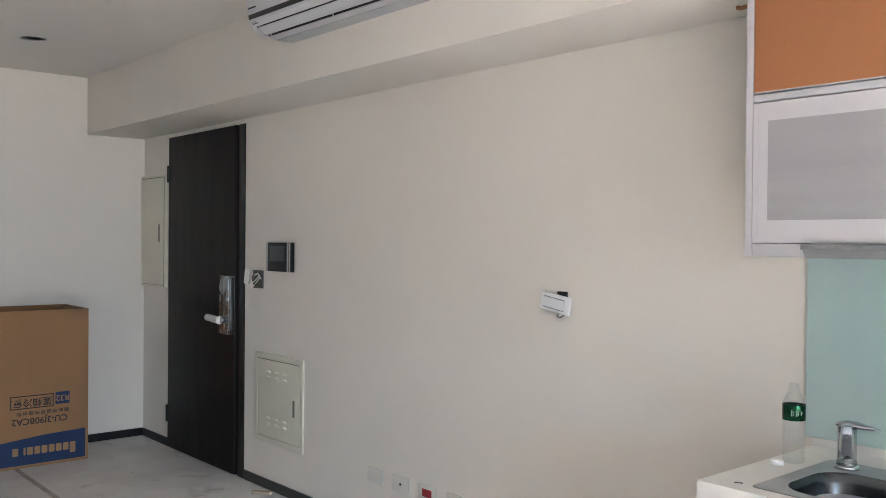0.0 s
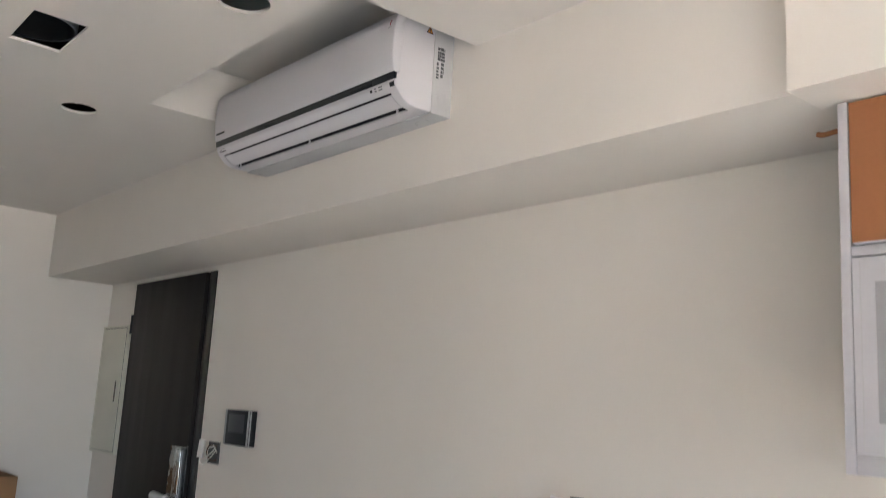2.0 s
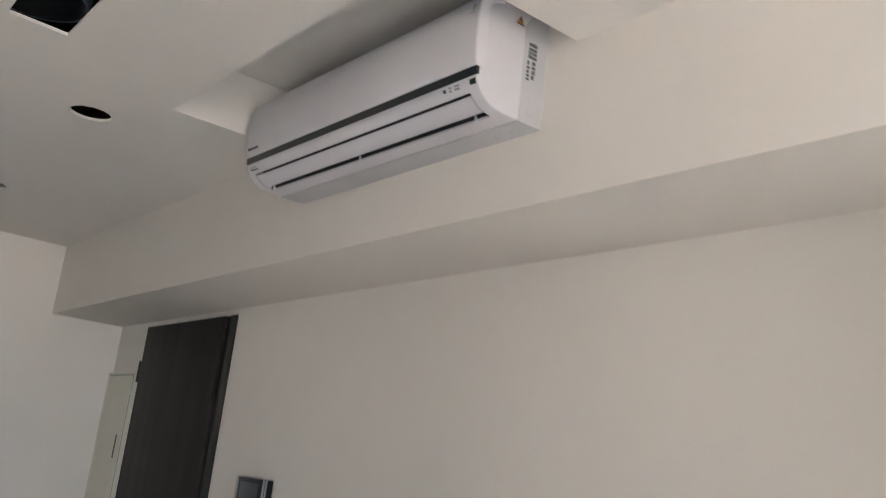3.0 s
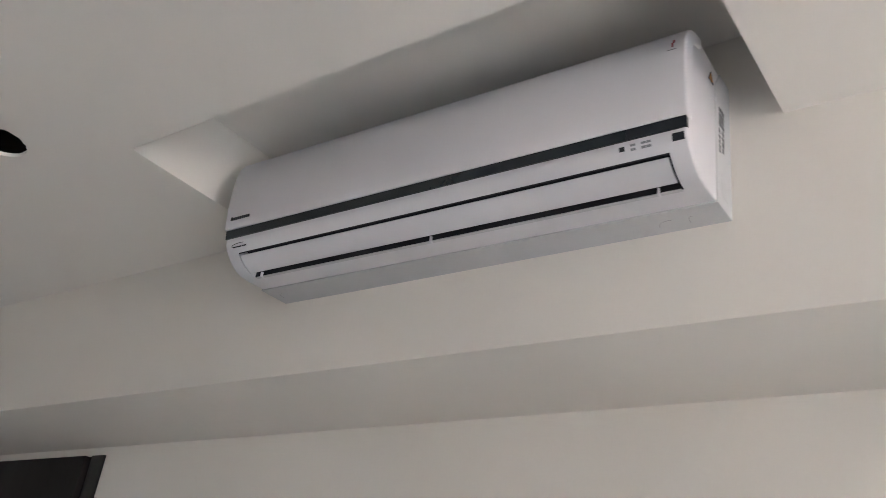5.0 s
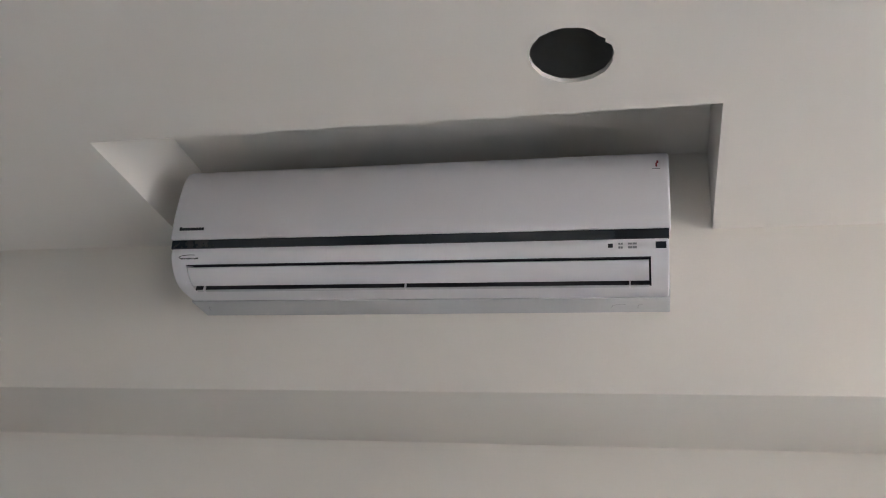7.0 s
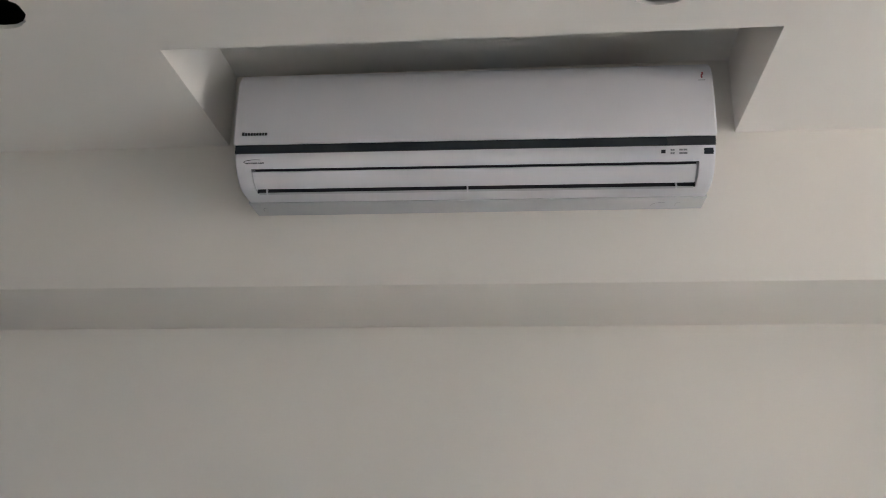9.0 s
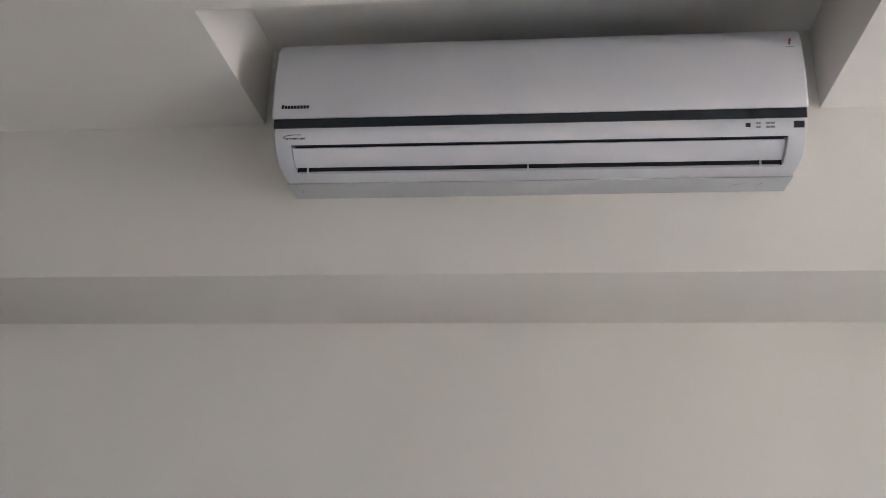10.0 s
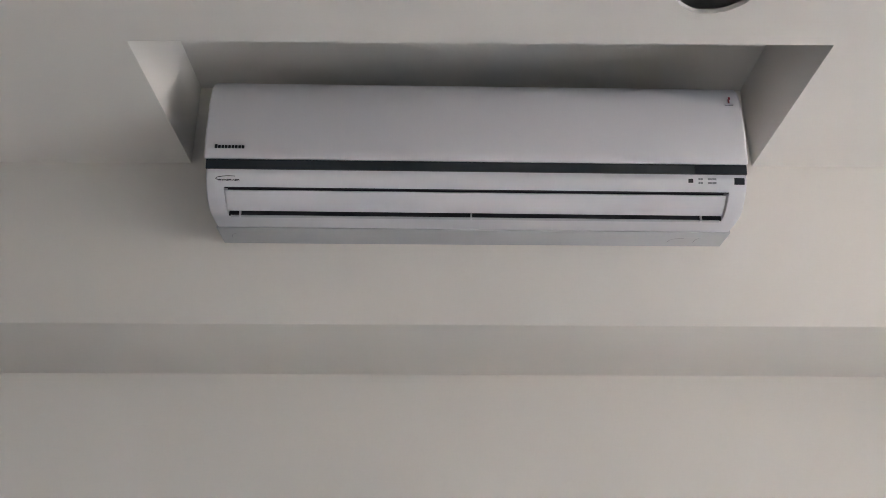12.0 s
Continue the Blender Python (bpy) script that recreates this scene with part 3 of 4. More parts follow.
def carton_text(words, size, y, z, mat):
    bm = flat_text(words, size)
    bmesh.ops.transform(bm, matrix=Matrix.Translation((0.0012, y - BY1, z)) @ Matrix(((0, 0, 1, 0), (-1, 0, 0, 0), (0, -1, 0, 0), (0, 0, 0, 1))), verts=bm.verts[:])
    local("printed_text", bm, mat, carton)


carton_text("R32", 0.05, 1.5555, 0.399, M_TAN)
carton_text("CU-3J90BCA2", 0.054, 1.425, 0.278, M_INK)
carton_text("\u8b8a\u983b\u51b7\u6c23", 0.056, 1.381, 0.391, M_INK)

# ---- air conditioner ----
AC_X0, AC_X1, AC_Z = -2.853, -1.784, 2.251
AC_W = AC_X1 - AC_X0
ac = thing("air_conditioner", "white split air conditioner unit hung on the beam", "air conditioner", pose(AC_X0, BEAM_Y - 0.008, AC_Z, 0, 0.08, 0.6))


def curve_pts(points, steps=5):
    return [(v.x, v.y) for v in bend([(a, b, 0) for a, b in points], steps)]


# the curved lower front, from the strip down to the lip
FRONT = [Vector((y, z)) for y, z in curve_pts([(-0.2085, 0.064), (-0.2080, 0.050), (-0.1985, 0.034), (-0.180, 0.0155), (-0.157, 0.0025), (-0.131, -0.0018), (-0.102, -0.0018), (-0.0765, -0.0005)], 6)]
RUN = [0.0]
for p, q in zip(FRONT, FRONT[1:]):
    RUN.append(RUN[-1] + (q - p).length)


def front_at(s, proud=0.0):
    """A point of the lower front, s metres along it from the strip, lifted off the surface."""
    y, z = (float(np.interp(s, RUN, [p[i] for p in FRONT])) for i in (0, 1))
    y2, z2 = (float(np.interp(s + 0.002, RUN, [p[i] for p in FRONT])) - float(np.interp(s - 0.002, RUN, [p[i] for p in FRONT])) for i in (0, 1))
    n = Vector((z2, -y2)).normalized()
    return y + n.x * proud, z + n.y * proud


def strip_on_front(s0, s1, x0, x1, proud, thick, steps=5):
    """A slab that follows the lower front between two runs along it."""
    outer = [front_at(s0 + (s1 - s0) * k / steps, proud) for k in range(steps + 1)]
    inner = [front_at(s0 + (s1 - s0) * k / steps, proud - thick) for k in range(steps, -1, -1)]
    return prism(outer + inner, x0, x1)


OUT0, OUT1 = 0.0375, 0.1135
FX0, FX1 = 0.0375, AC_W - 0.0365
back = [(-0.050, -0.001), (-0.050, 0.279), (-0.149, 0.282), (-0.182, 0.268), (-0.200, 0.250), (-0.203, 0.083)]
whole = [tuple(p) for p in FRONT]
cut = [front_at(s) for s in np.linspace(0, OUT0, 10)] + [front_at(OUT0, -0.030), front_at(OUT1, -0.030)] + [front_at(s) for s in np.linspace(OUT1, RUN[-1], 8)]
bm = bmesh.new()
for profile, x0, x1 in ((whole, 0.002, FX0), (cut, FX0, FX1), (whole, FX1, AC_W - 0.002)):
    piece = prism(profile + back, x0, x1)
    me = bpy.data.meshes.new("piece")
    piece.to_mesh(me)
    piece.free()
    bm.from_mesh(me)
    bpy.data.meshes.remove(me)
rim = [e for e in bm.edges if all(abs(v.co.x - 0.002) < 1e-5 for v in e.verts) or all(abs(v.co.x - AC_W + 0.002) < 1e-5 for v in e.verts)]
bmesh.ops.bevel(bm, geom=rim, offset=0.004, segments=3, affect="EDGES", profile=0.5)
local("casing", bm, M_AC, ac)
local("chassis", prism([(0.006, -0.0015), (-0.0755, -0.0035), (-0.0765, 0.24), (-0.05, 0.279), (0.006, 0.279)], -0.0005, AC_W + 0.0005, 0.002), M_ACSIDE, ac, "greyer back chassis")
panel_profile = [(-0.2165, 0.0825), *curve_pts([(-0.2200, 0.091), (-0.2250, 0.14), (-0.2250, 0.20), (-0.2205, 0.236), (-0.209, 0.259), (-0.185, 0.276), (-0.15, 0.2835)], 4), (-0.15, 0.262), (-0.180, 0.250), (-0.192, 0.232), (-0.195, 0.0825)]
local("front_panel", prism(panel_profile, -0.0035, AC_W + 0.0025, 0.006), M_AC, ac)
local("trim_strip", prism([(-0.2045, 0.0625), (-0.2120, 0.0625), (-0.2150, 0.0815), (-0.2045, 0.0815)], 0.0015, AC_W - 0.0015, 0.001), M_BAND, ac, "glossy black strip")
local("receiver_window", prism([(-0.2100, 0.0635), (-0.2128, 0.0635), (-0.2156, 0.0808), (-0.2100, 0.0808)], AC_W - 0.105, AC_W - 0.003, 0.0004), M_SCREEN, ac)
# the outlet: a hollow whose shade is painted near-black, the closed louvre in it and a pale lip below
hollow = [front_at(s, d) for s, d in ((OUT0 + 0.0002, -0.0008), (OUT0 + 0.0002, -0.0298), (OUT1 - 0.0002, -0.0298), (OUT1 - 0.0002, -0.0008), (OUT1 - 0.004, -0.0012), (OUT1 - 0.004, -0.0255), (OUT0 + 0.003, -0.0255), (OUT0 + 0.003, -0.0008))]
local("outlet", prism(hollow, FX0 + 0.0002, FX1 - 0.0002), M_GAP, ac, "air outlet coloured near-black for the shade inside")
SPAN = OUT1 - OUT0
local("louvre", strip_on_front(OUT0 + 0.10 * SPAN, OUT0 + 0.755 * SPAN, FX0 + 0.0015, FX1 - 0.0045, -0.0015, 0.004), M_AC, ac)
local("outlet_lip", strip_on_front(OUT0 + 0.955 * SPAN, OUT0 + 1.035 * SPAN, FX0 + 0.004, FX1 - 0.004, 0.0012, 0.006, 2), M_ACSIDE, ac)
for x in (0.0605, 0.5255, 0.9905):
    y, z = front_at(OUT0 + 0.93 * SPAN)
    local("louvre_tab", one_box(x - 0.0016, x + 0.0016, y - 0.004, y + 0.008, z - 0.0030, z + 0.0085, 0.0006), M_AC, ac)


def mark_on_front(name, x0, x1, z0, z1, mat, proud, label=""):
    """A small flat mark on the lower front between two heights."""
    s0, s1 = (float(np.interp(-z, [-p[1] for p in FRONT[:20]], RUN[:20])) for z in (z1, z0))
    return local(name, strip_on_front(s0, s1, x0, x1, proud, 0.003, 2), mat, ac, label)


mark_on_front("display_window", AC_W - 0.0275, AC_W - 0.0072, 0.0430, 0.0555, M_SCREEN, 0.0006, "small dark display")
mark_on_front("indicator", AC_W - 0.1185, AC_W - 0.1090, 0.0455, 0.0530, M_BLACK, 0.0005)
for z in (0.0525, 0.0455):
    for x0, x1 in ((-0.0985, -0.0945), (-0.0938, -0.0900), (-0.0800, -0.0720), (-0.0712, -0.0630)):
        mark_on_front("indicator", AC_W + x0, AC_W + x1, z - 0.0019, z + 0.0019, M_GREY, 0.0005)
# brand mark as plain bars, and the legible word below the strip
for k in range(9):
    local("brand_bar", one_box(0.0180 + k * 0.0066, 0.0180 + k * 0.0066 + 0.0050, -0.2240, -0.2190, 0.1020, 0.1095 if k == 0 else 0.1078), M_BLACK, ac)
bm = flat_text("INVERTER", 0.0092)
bmesh.ops.transform(bm, matrix=Matrix.Translation((0.049, front_at(0.0230, 0.0004)[0], front_at(0.0230, 0.0004)[1])) @ Matrix.Rotation(radians(72), 4, "X") @ Matrix(((1, 0.25, 0, 0), (0, 1, 0, 0), (0, 0, 1, 0), (0, 0, 0, 1))), verts=bm.verts[:])
local("printed_word", bm, M_INK, ac)
swoosh = [(0.032, 0.0245), (0.0225, 0.0215), (0.027, 0.0180), (0.044, 0.0158), (0.060, 0.0162)]
local("swoosh", tube(bmesh.new(), bend([(x, *front_at(s, 0.0002)) for x, s in swoosh]), 0.0007, 6), M_INK, ac)
# small sticker near the top corner of the panel
local("sticker", one_box(AC_W - 0.0240, AC_W - 0.0205, -0.2240, -0.2195, 0.219, 0.229, 0.001), M_STICK, ac, "small red sticker")
local("sticker", one_box(AC_W - 0.0220, AC_W - 0.0180, -0.2225, -0.2180, 0.228, 0.235, 0.001), M_STICK, ac, "small red sticker")
local("sticker_line", one_box(AC_W - 0.031, AC_W - 0.015, -0.2245, -0.2205, 0.2130, 0.2145), M_GREY, ac)
# right side: warning triangle and rating label


def triangle(grow, x0, x1):
    bm = bmesh.new()
    tri = [bm.verts.new((x1, -0.0955 + (y + 0.0955) * grow, 0.2393 + (z - 0.2393) * grow)) for y, z in ((-0.108, 0.232), (-0.083, 0.232), (-0.0955, 0.254))]
    bmesh.ops.extrude_face_region(bm, geom=[bm.faces.new(tri)])
    bmesh.ops.translate(bm, vec=(x0 - x1, 0, 0), verts=tri)
    bmesh.ops.recalc_face_normals(bm, faces=bm.faces[:])
    return bm


mark = local("warning_mark", triangle(1.0, AC_W - 0.0030, AC_W - 0.0008), M_INK, ac, "orange warning triangle with a dark border")
local("warning_field", triangle(0.74, AC_W - 0.0012, AC_W - 0.0004), M_YELLOW, mark)
local("warning_symbol", one_box(AC_W - 0.0008, AC_W - 0.0001, -0.0968, -0.0942, 0.2385, 0.2465), M_INK, mark)
local("warning_symbol", one_box(AC_W - 0.0008, AC_W - 0.0001, -0.0968, -0.0942, 0.2350, 0.2370), M_INK, mark)
rng = random.Random(11)
for y0, y1, z0, z1 in ((-0.063, -0.036, 0.160, 0.198), (-0.049, -0.038, 0.110, 0.152), (-0.065, -0.056, 0.104, 0.146)):
    z = z0
    while z < z1:
        h = rng.uniform(0.007, 0.012)
        y = y0
        while y < y1 - 0.002:
            w = min(rng.uniform(0.006, 0.012), y1 - y)
            local("label_bar", one_box(AC_W + 0.0002, AC_W + 0.0011, y, y + w, z, z + h * rng.uniform(0.75, 1.0)), M_LABEL, ac)
            y += w + rng.uniform(0.0008, 0.0018)
        z += h + rng.uniform(0.001, 0.002)
local("knockout", one_box(AC_W + 0.0001, AC_W + 0.0014, -0.055, -0.025, 0.02, 0.065, 0.0006), M_ACSIDE, ac)
for x, w in ((0.030, 0.006), (AC_W - 0.105, 0.016), (AC_W - 0.060, 0.005)):
    local("catch", tube(bmesh.new(), bend([(x - w, -0.024, -0.0022), (x - 0.7 * w, -0.037, -0.0025), (x, -0.044, -0.0027), (x + w, -0.045, -0.0027)]), 0.0004, 5), M_GREY, ac)

# duct collar above the square hole
duct = thing("duct_collar", "grey foil duct collar above the square ceiling hole", "duct", pose(-2.617, 0.898, CEIL + 0.03))
local("sleeve", lathe(bmesh.new(), [(0.118, 0.0), (0.124, 0.0), (0.126, 0.03), (0.124, 0.06), (0.126, 0.09), (0.124, 0.2), (0.120, 0.2)], 40, False), M_DUCT, duct)
# added black sleeve: the duct's inner shade is put into its colour
local("inner_shade", lathe(bmesh.new(), [(0.1175, 0.001), (0.1165, 0.03), (0.1165, 0.2), (0.001, 0.2)], 40, False), M_BLACK, duct, "black sleeve standing in for shade inside the duct")
for k, a in enumerate((40, 160, 280)):
    x, y = 0.122 * math.cos(radians(a)), 0.122 * math.sin(radians(a))
    local("hanger", tube(bmesh.new(), [(x, y, 0.1), (x, y, TOP - CEIL - 0.03)], 0.003, 6), M_DUCT, duct)

# ---- kitchen ----
KX1 = 0.9
upper = thing("wall_cabinet", "white wall cabinet with an orange-filmed flap over a frosted glass door", "cabinet", pose(-0.676, WALL, 1.340))
CW, CH, CD = 0.90, 0.710, -0.329
local("side_panel", one_box(0, 0.020, CD, 0, 0, CH, 0.0015), M_LAMINATE, upper)
local("side_panel", one_box(CW - 0.02, CW, CD, 0, 0, CH, 0.0015), M_LAMINATE, upper)
local("bottom_panel", one_box(0.02, CW - 0.02, CD + 0.002, 0, 0.0, 0.034, 0.0015), M_LAMINATE, upper)
local("top_panel", one_box(0.02, CW - 0.02, CD + 0.022, 0, CH - 0.02, CH), M_LAMINATE, upper)
local("back_panel", one_box(0.02, CW - 0.02, -0.012, 0, 0.034, CH - 0.02), M_CARCASS, upper)
local("middle_rail", one_box(0.02, CW - 0.02, CD + 0.002, -0.012, 0.403, 0.4222, 0.001), M_LAMINATE, upper)
local("flap_door", one_box(0.0225, CW - 0.0225, CD - 0.001, CD + 0.017, 0.4285, CH - 0.003, 0.0015), M_ORANGE, upper, "flap door covered in orange kraft film")
local("edge_strip", one_box(0.026, CW - 0.024, CD - 0.0016, CD + 0.0165, 0.4255, 0.4285), M_LAMINATE, upper)
glass_door = local("glass_door", one_box(0.063, CW - 0.061, CD - 0.0012, CD + 0.010, 0.093, 0.353), M_FROST, upper, "frosted grey glass door in a white frame")
for a0, a1, b0, b1 in ((0.0225, CW - 0.0225, 0.0358, 0.094), (0.0225, CW - 0.0225, 0.352, 0.3995), (0.0225, 0.064, 0.094, 0.352), (CW - 0.062, CW - 0.0225, 0.094, 0.352)):
    local("rail", one_box(a0, a1, CD - 0.002, CD + 0.016, b0, b1), M_LAMINATE, glass_door)
for a0, a1, b0, b1 in ((0.036, CW - 0.034, 0.3935, 0.395), (0.036, 0.0375, 0.046, 0.3935), (0.036, CW - 0.034, 0.0445, 0.046)):
    local("groove", one_box(a0, a1, CD - 0.0026, CD - 0.0015, b0, b1), M_ACSIDE, glass_door)
local("cable_stub", tube(bmesh.new(), bend([(0.004, -0.222, 0.690), (-0.045, -0.221, 0.693), (-0.080, -0.222, 0.690), (-0.094, -0.221, 0.694)]), 0.006, 8), M_ORANGE, upper, "orange cable end poking out beside the cabinet")

hood = thing("under_cabinet_lamp", "slim grey under-cabinet lamp housing", "lamp", pose(-0.508, WALL - 0.3275, 1.3695))
local("housing", prism([(-0.018, 0.0), (-0.018, -0.010), (-0.006, -0.031), (-0.0005, -0.031), (-0.0005, 0.0)], 0.0, 0.70, 0.001), M_HOOD, hood)
local("lip", one_box(-0.004, 0.704, -0.023, -0.0182, -0.010, 0.001, 0.001), M_GREY, hood)

structure("splashback", one_box(-0.665, KX1, WALL - 0.008, WALL, 0.822, 1.339, 0.001), M_TEAL, "pale teal back-painted glass splashback", "splashback")

base = thing("base_cabinet", "white kitchen base cabinet under the worktop", "cabinet", pose(-0.63, WALL, 0))
local("body", one_box(0, KX1 + 0.63, -0.565, 0, 0.10, 0.755, 0.002), M_LAMINATE, base)
local("plinth", one_box(0.01, KX1 + 0.62, -0.52, -0.02, 0.0, 0.10), M_BASE, base)
for k in range(3):
    local("door", one_box(0.003 + k * 0.51, 0.507 + k * 0.51, -0.584, -0.566, 0.105, 0.75, 0.002), M_LAMINATE, base)

SX0, SX1, SY0, SY1 = -0.522, 0.06, 1.692, 2.095
bm = plate([(-0.639, 1.643), (KX1, 1.643), (KX1, WALL), (-0.639, WALL)], [[(p[0], p[1]) for p in round_rect(SX0 + 0.012, SX1 - 0.012, SY0 + 0.012, SY1 - 0.012, 0.05, 0)]], 0.756, 0.80)
worktop = thing("worktop", "white solid-surface kitchen worktop with a sink cut-out", "worktop")
part("slab", bm, M_COUNTER, worktop)
part("upstand", one_box(-0.639, KX1, WALL - 0.014, WALL - 0.0085, 0.8, 0.822, 0.001), M_COUNTER, worktop)
part("front_apron", one_box(-0.639, KX1, 1.643, 1.655, 0.70, 0.756, 0.001), M_COUNTER, worktop)

sink = thing("sink", "brushed stainless steel drop-in sink", "sink", pose(0, 0, 0.80))
IX0, IX1, IY0, IY1 = -0.478, 0.02, 1.722, 1.985
rim = loft(bmesh.new(), [round_rect(SX0, SX1, SY0, SY1, 0.018, 0.0005), round_rect(SX0 + 0.002, SX1 - 0.002, SY0 + 0.002, SY1 - 0.002, 0.017, 0.0035), round_rect(IX0, IX1, IY0, IY1, 0.075, 0.0035)])
bmesh.ops.recalc_face_normals(rim, faces=rim.faces[:])
seal = loft(bmesh.new(), [round_rect(SX0 - 0.004, SX1 + 0.004, SY0 - 0.004, SY1 + 0.004, 0.02, 0.0004), round_rect(SX0 - 0.003, SX1 + 0.003, SY0 - 0.003, SY1 + 0.003, 0.02, 0.0016), round_rect(SX0 + 0.0005, SX1 - 0.0005, SY0 + 0.0005, SY1 - 0.0005, 0.018, 0.0018)])
bmesh.ops.recalc_face_normals(seal, faces=seal.faces[:])
local("sealant", seal, M_GREY, sink, "dark grey sealant line")
local("rim", rim, M_RIM, sink, "steel rim, paled for the bright reflection on it")
bowl = loft(bmesh.new(), [round_rect(IX0, IX1, IY0, IY1, 0.075, 0.0035), round_rect(IX0 + 0.006, IX1 - 0.006, IY0 + 0.006, IY1 - 0.006, 0.072, -0.004),
                          round_rect(IX0 + 0.012, IX1 - 0.012, IY0 + 0.012, IY1 - 0.012, 0.07, -0.02), round_rect(IX0 + 0.02, IX1 - 0.02, IY0 + 0.02, IY1 - 0.02, 0.07, -0.14),
                          round_rect(IX0 + 0.05, IX1 - 0.05, IY0 + 0.05, IY1 - 0.05, 0.05, -0.165)], True)
bmesh.ops.recalc_face_normals(bowl, faces=bowl.faces[:])
local("bowl", bowl, M_STEEL, sink)
bm = lathe(bmesh.new(), [(0.045, 0), (0.045, 0.004), (0.036, 0.005), (0.030, 0.002)], 24)
bmesh.ops.translate(bm, vec=(-0.23, 1.85, -0.164), verts=bm.verts[:])
local("drain", bm, M_CHROME, sink)

tap = thing("tap", "chrome single-lever mixer tap on the sink", "tap", pose(-0.452, 2.028, 0.8036))
local("base", lathe(bmesh.new(), [(0.030, 0), (0.030, 0.006), (0.026, 0.010)], 28), M_CHROME, tap)
local("body", lathe(bmesh.new(), [(0.025, 0.010), (0.0235, 0.03), (0.0225, 0.085), (0.024, 0.10), (0.022, 0.108)], 28), M_CHROME, tap)
AIM = Vector((0.41, -0.91, 0))
ACROSS = Vector((0.91, 0.41, 0))


def spout_ring(along, half, low, high):
    """A rounded upright section of the spout."""
    mid, tall = (low + high) / 2, (high - low) / 2
    ring = []
    for k in range(16):
        c, q = math.cos(2 * math.pi * k / 16), math.sin(2 * math.pi * k / 16)
        c, q = math.copysign(abs(c) ** 0.55, c), math.copysign(abs(q) ** 0.55, q)
        ring.append(tuple(AIM * along + ACROSS * (half * c) + Vector((0, 0, mid + tall * q))))
    return ring


bm = loft(bmesh.new(), [spout_ring(0.0, 0.020, 0.018, 0.108), spout_ring(0.03, 0.0175, 0.045, 0.118), spout_ring(0.07, 0.0145, 0.078, 0.127), spout_ring(0.105, 0.0125, 0.104, 0.130), spout_ring(0.112, 0.0105, 0.108, 0.127)], True)
bmesh.ops.recalc_face_normals(bm, faces=bm.faces[:])
local("spout", bm, M_CHROME, tap)
# grey strip paints the dark reflection on the chrome underside
bm = loft(bmesh.new(), [[tuple(AIM * s + ACROSS * w + Vector((0, 0, z))) for s, w, z in ((a, h, zl), (a, -h, zl), (a, -h, zl + 0.003), (a, h, zl + 0.003))] for a, h, zl in ((0.020, 0.0125, 0.034), (0.065, 0.0105, 0.0715), (0.103, 0.0085, 0.100))], True)
bmesh.ops.recalc_face_normals(bm, faces=bm.faces[:])
local("spout_dark_strip", bm, M_GREY, tap, "dark grey strip painted for the dark reflection under the spout")
bm = loft(bmesh.new(), [[(x, y + h * math.cos(2 * math.pi * k / 14), z + d * math.sin(2 * math.pi * k / 14)) for k in range(14)] for x, y, h, z, d in ((-0.027, 0, 0.010, 0.108, 0.004), (-0.018, 0, 0.019, 0.110, 0.008), (0.0, 0.001, 0.023, 0.112, 0.011), (0.022, 0.003, 0.019, 0.112, 0.010), (0.045, 0.006, 0.014, 0.110, 0.006), (0.068, 0.010, 0.010, 0.108, 0.0035), (0.076, 0.012, 0.005, 0.1075, 0.002))], True)
bmesh.ops.recalc_face_normals(bm, faces=bm.faces[:])
local("lever", bm, M_CHROME, tap)

bottle = thing("bottle", "empty clear plastic water bottle with a green label", "bottle", pose(-0.577, 1.995, 0.8005, 0, 0, 10) @ Matrix.Scale(0.92, 4))
prof = [(0.0, 0.006), (0.018, 0.003), (0.026, 0.0), (0.030, 0.006)]
for k in range(7):
    z = 0.014 + k * 0.0145
    prof += [(0.0314, z), (0.0280, z + 0.007)]
prof += [(0.0312, 0.118), (0.0312, 0.168), (0.029, 0.176), (0.022, 0.192), (0.0145, 0.203), (0.0135, 0.207), (0.017, 0.2085), (0.017, 0.2105), (0.0133, 0.212), (0.0133, 0.226), (0.0118, 0.226)]
local("body", lathe(bmesh.new(), prof, 32, False), M_PET, bottle)
local("label", lathe(bmesh.new(), [(0.0316, 0.122), (0.0319, 0.123), (0.0319, 0.165), (0.0316, 0.166)], 32, False), M_GREEN, bottle, "dark green paper label")
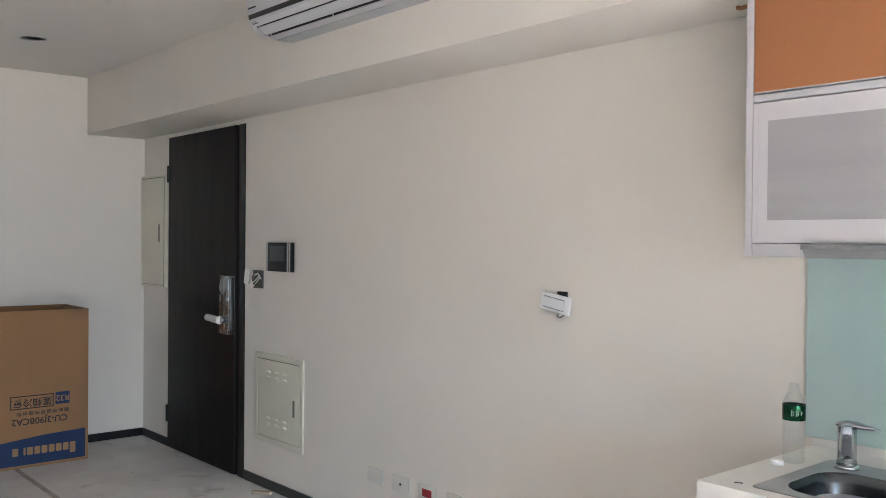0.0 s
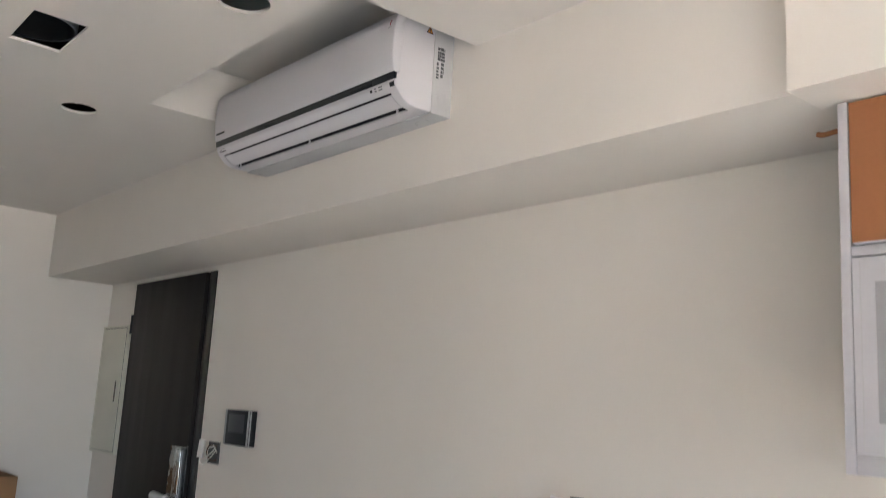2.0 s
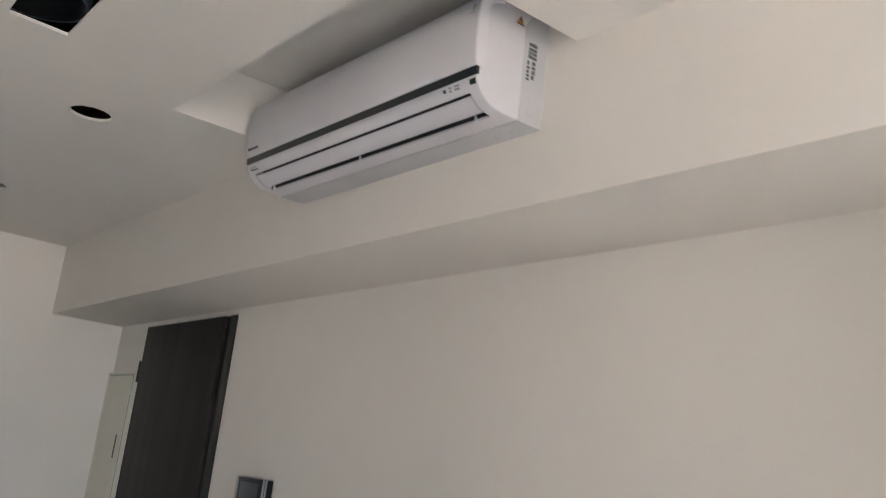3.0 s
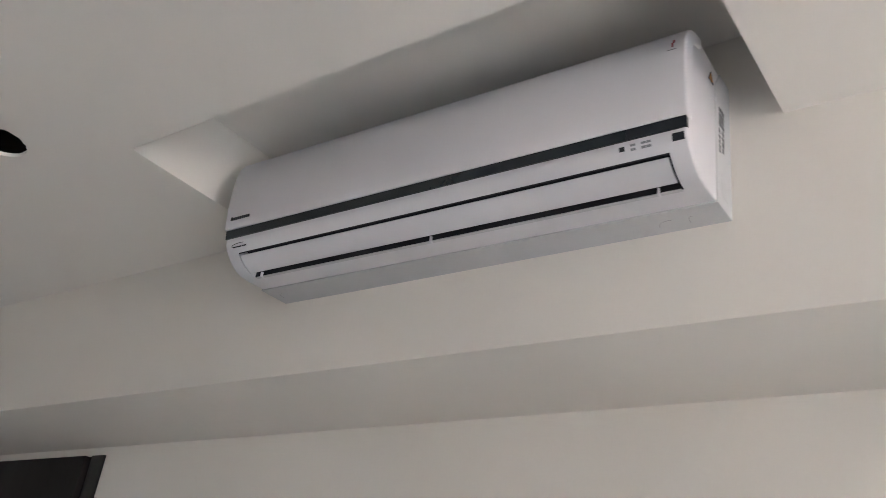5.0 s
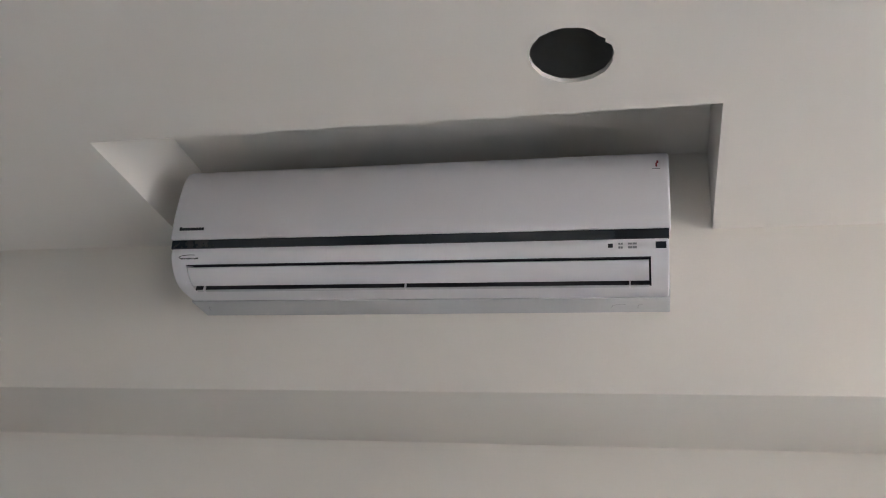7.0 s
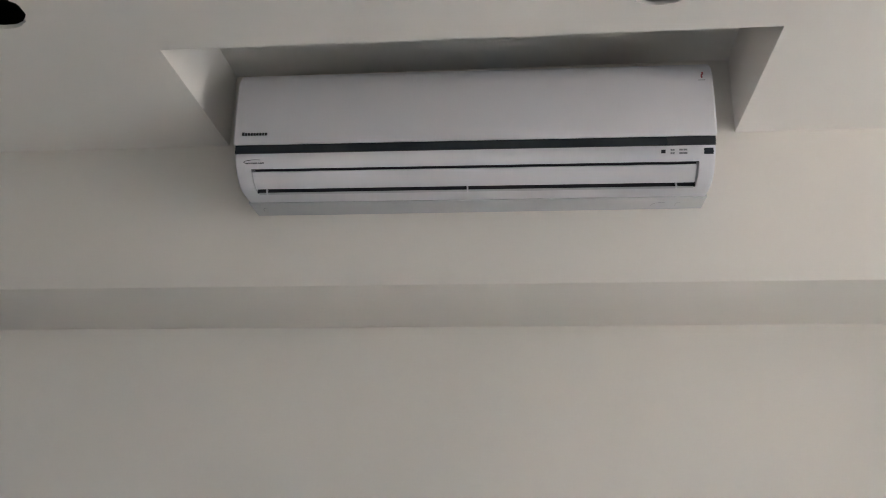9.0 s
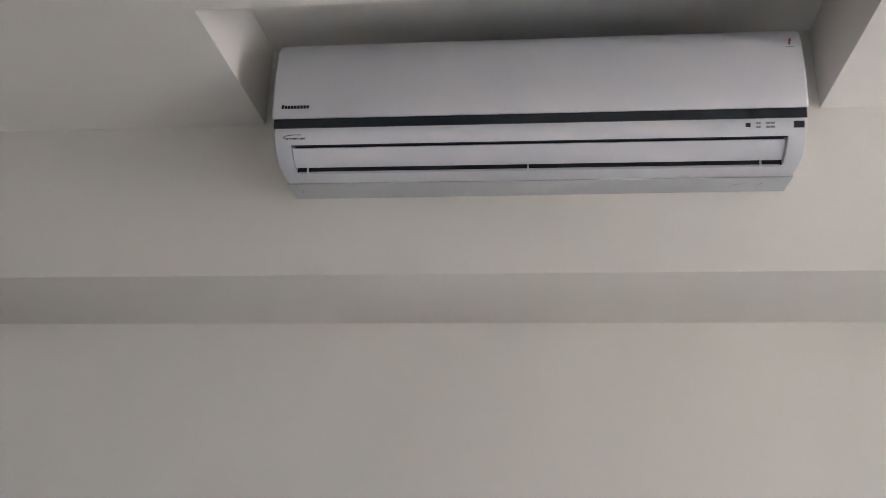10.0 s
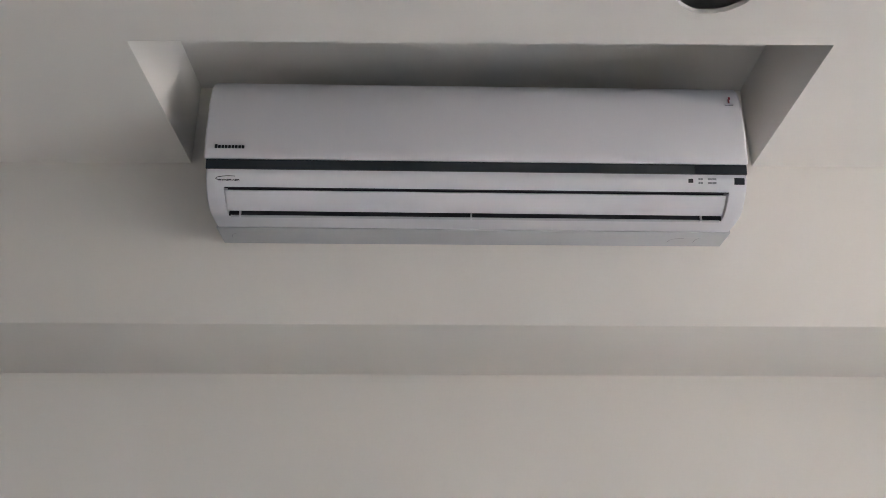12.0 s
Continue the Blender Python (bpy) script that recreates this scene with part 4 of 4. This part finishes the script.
for a, z0, z1, w in ((6, 0.136, 0.154, 0.0012), (14, 0.137, 0.151, 0.0012), (10, 0.1455, 0.148, 0.0045), (30, 0.136, 0.152, 0.0012), (38, 0.1375, 0.150, 0.0012), (34, 0.149, 0.1515, 0.0045), (34, 0.142, 0.1445, 0.004), (54, 0.138, 0.151, 0.0012), (58, 0.144, 0.1465, 0.004)):
    bm = one_box(-w, w, -0.0326, -0.0316, z0, z1)
    bmesh.ops.rotate(bm, cent=(0, 0, 0), matrix=Matrix.Rotation(radians(a), 3, "Z"), verts=bm.verts[:])
    local("label_bar", bm, M_PALE, bottle)
cap = thing("screw_top", "white plastic screw top lying on the worktop", "screw top", pose(-0.592, 1.939, 0.8005))
local("shell", lathe(bmesh.new(), [(0.0165, 0), (0.0165, 0.009), (0.015, 0.011), (0.004, 0.0115)], 24), M_PLATEW, cap)
ring = thing("metal_bar", "small dark metal strip lying on the worktop", "metal strip", pose(-0.559, 1.696, 0.8005, 0, 0, 25))
local("strip", one_box(-0.010, 0.010, -0.003, 0.003, 0, 0.002, 0.001), M_BOXMETAL, ring)

# ---- floor bits ----
structure("floor_tape", one_box(-5.02, -2.6, 1.276, 1.304, 0.0005, 0.0025), M_SEAM, "dull brown tape over a joint in the floor boards", "tape")
wood = thing("wood_offcut", "short raw wood offcut lying by the skirting", "wood offcut", pose(-3.66, 2.16, 0.0, 0, 0, 38))
local("stick", one_box(-0.055, 0.055, -0.013, 0.013, 0, 0.016, 0.002), M_WOOD, wood)
rng = random.Random(3)
bm = bmesh.new()
for _ in range(34):
    x, y, s = rng.uniform(-5.0, -3.4), rng.uniform(0.6, 2.15), rng.uniform(0.002, 0.007)
    vs = box(bm, x - s, x + s, y - s * 0.6, y + s * 0.6, 0.0, s * 0.5)
    bmesh.ops.rotate(bm, cent=(x, y, 0), matrix=Matrix.Rotation(rng.uniform(0, 3), 3, "Z"), verts=vs)
debris = finish("plaster_crumbs", bm, M_BOARD)
tagged(debris, "scattered pale plaster crumbs on the floor", "debris", kind="stuff")
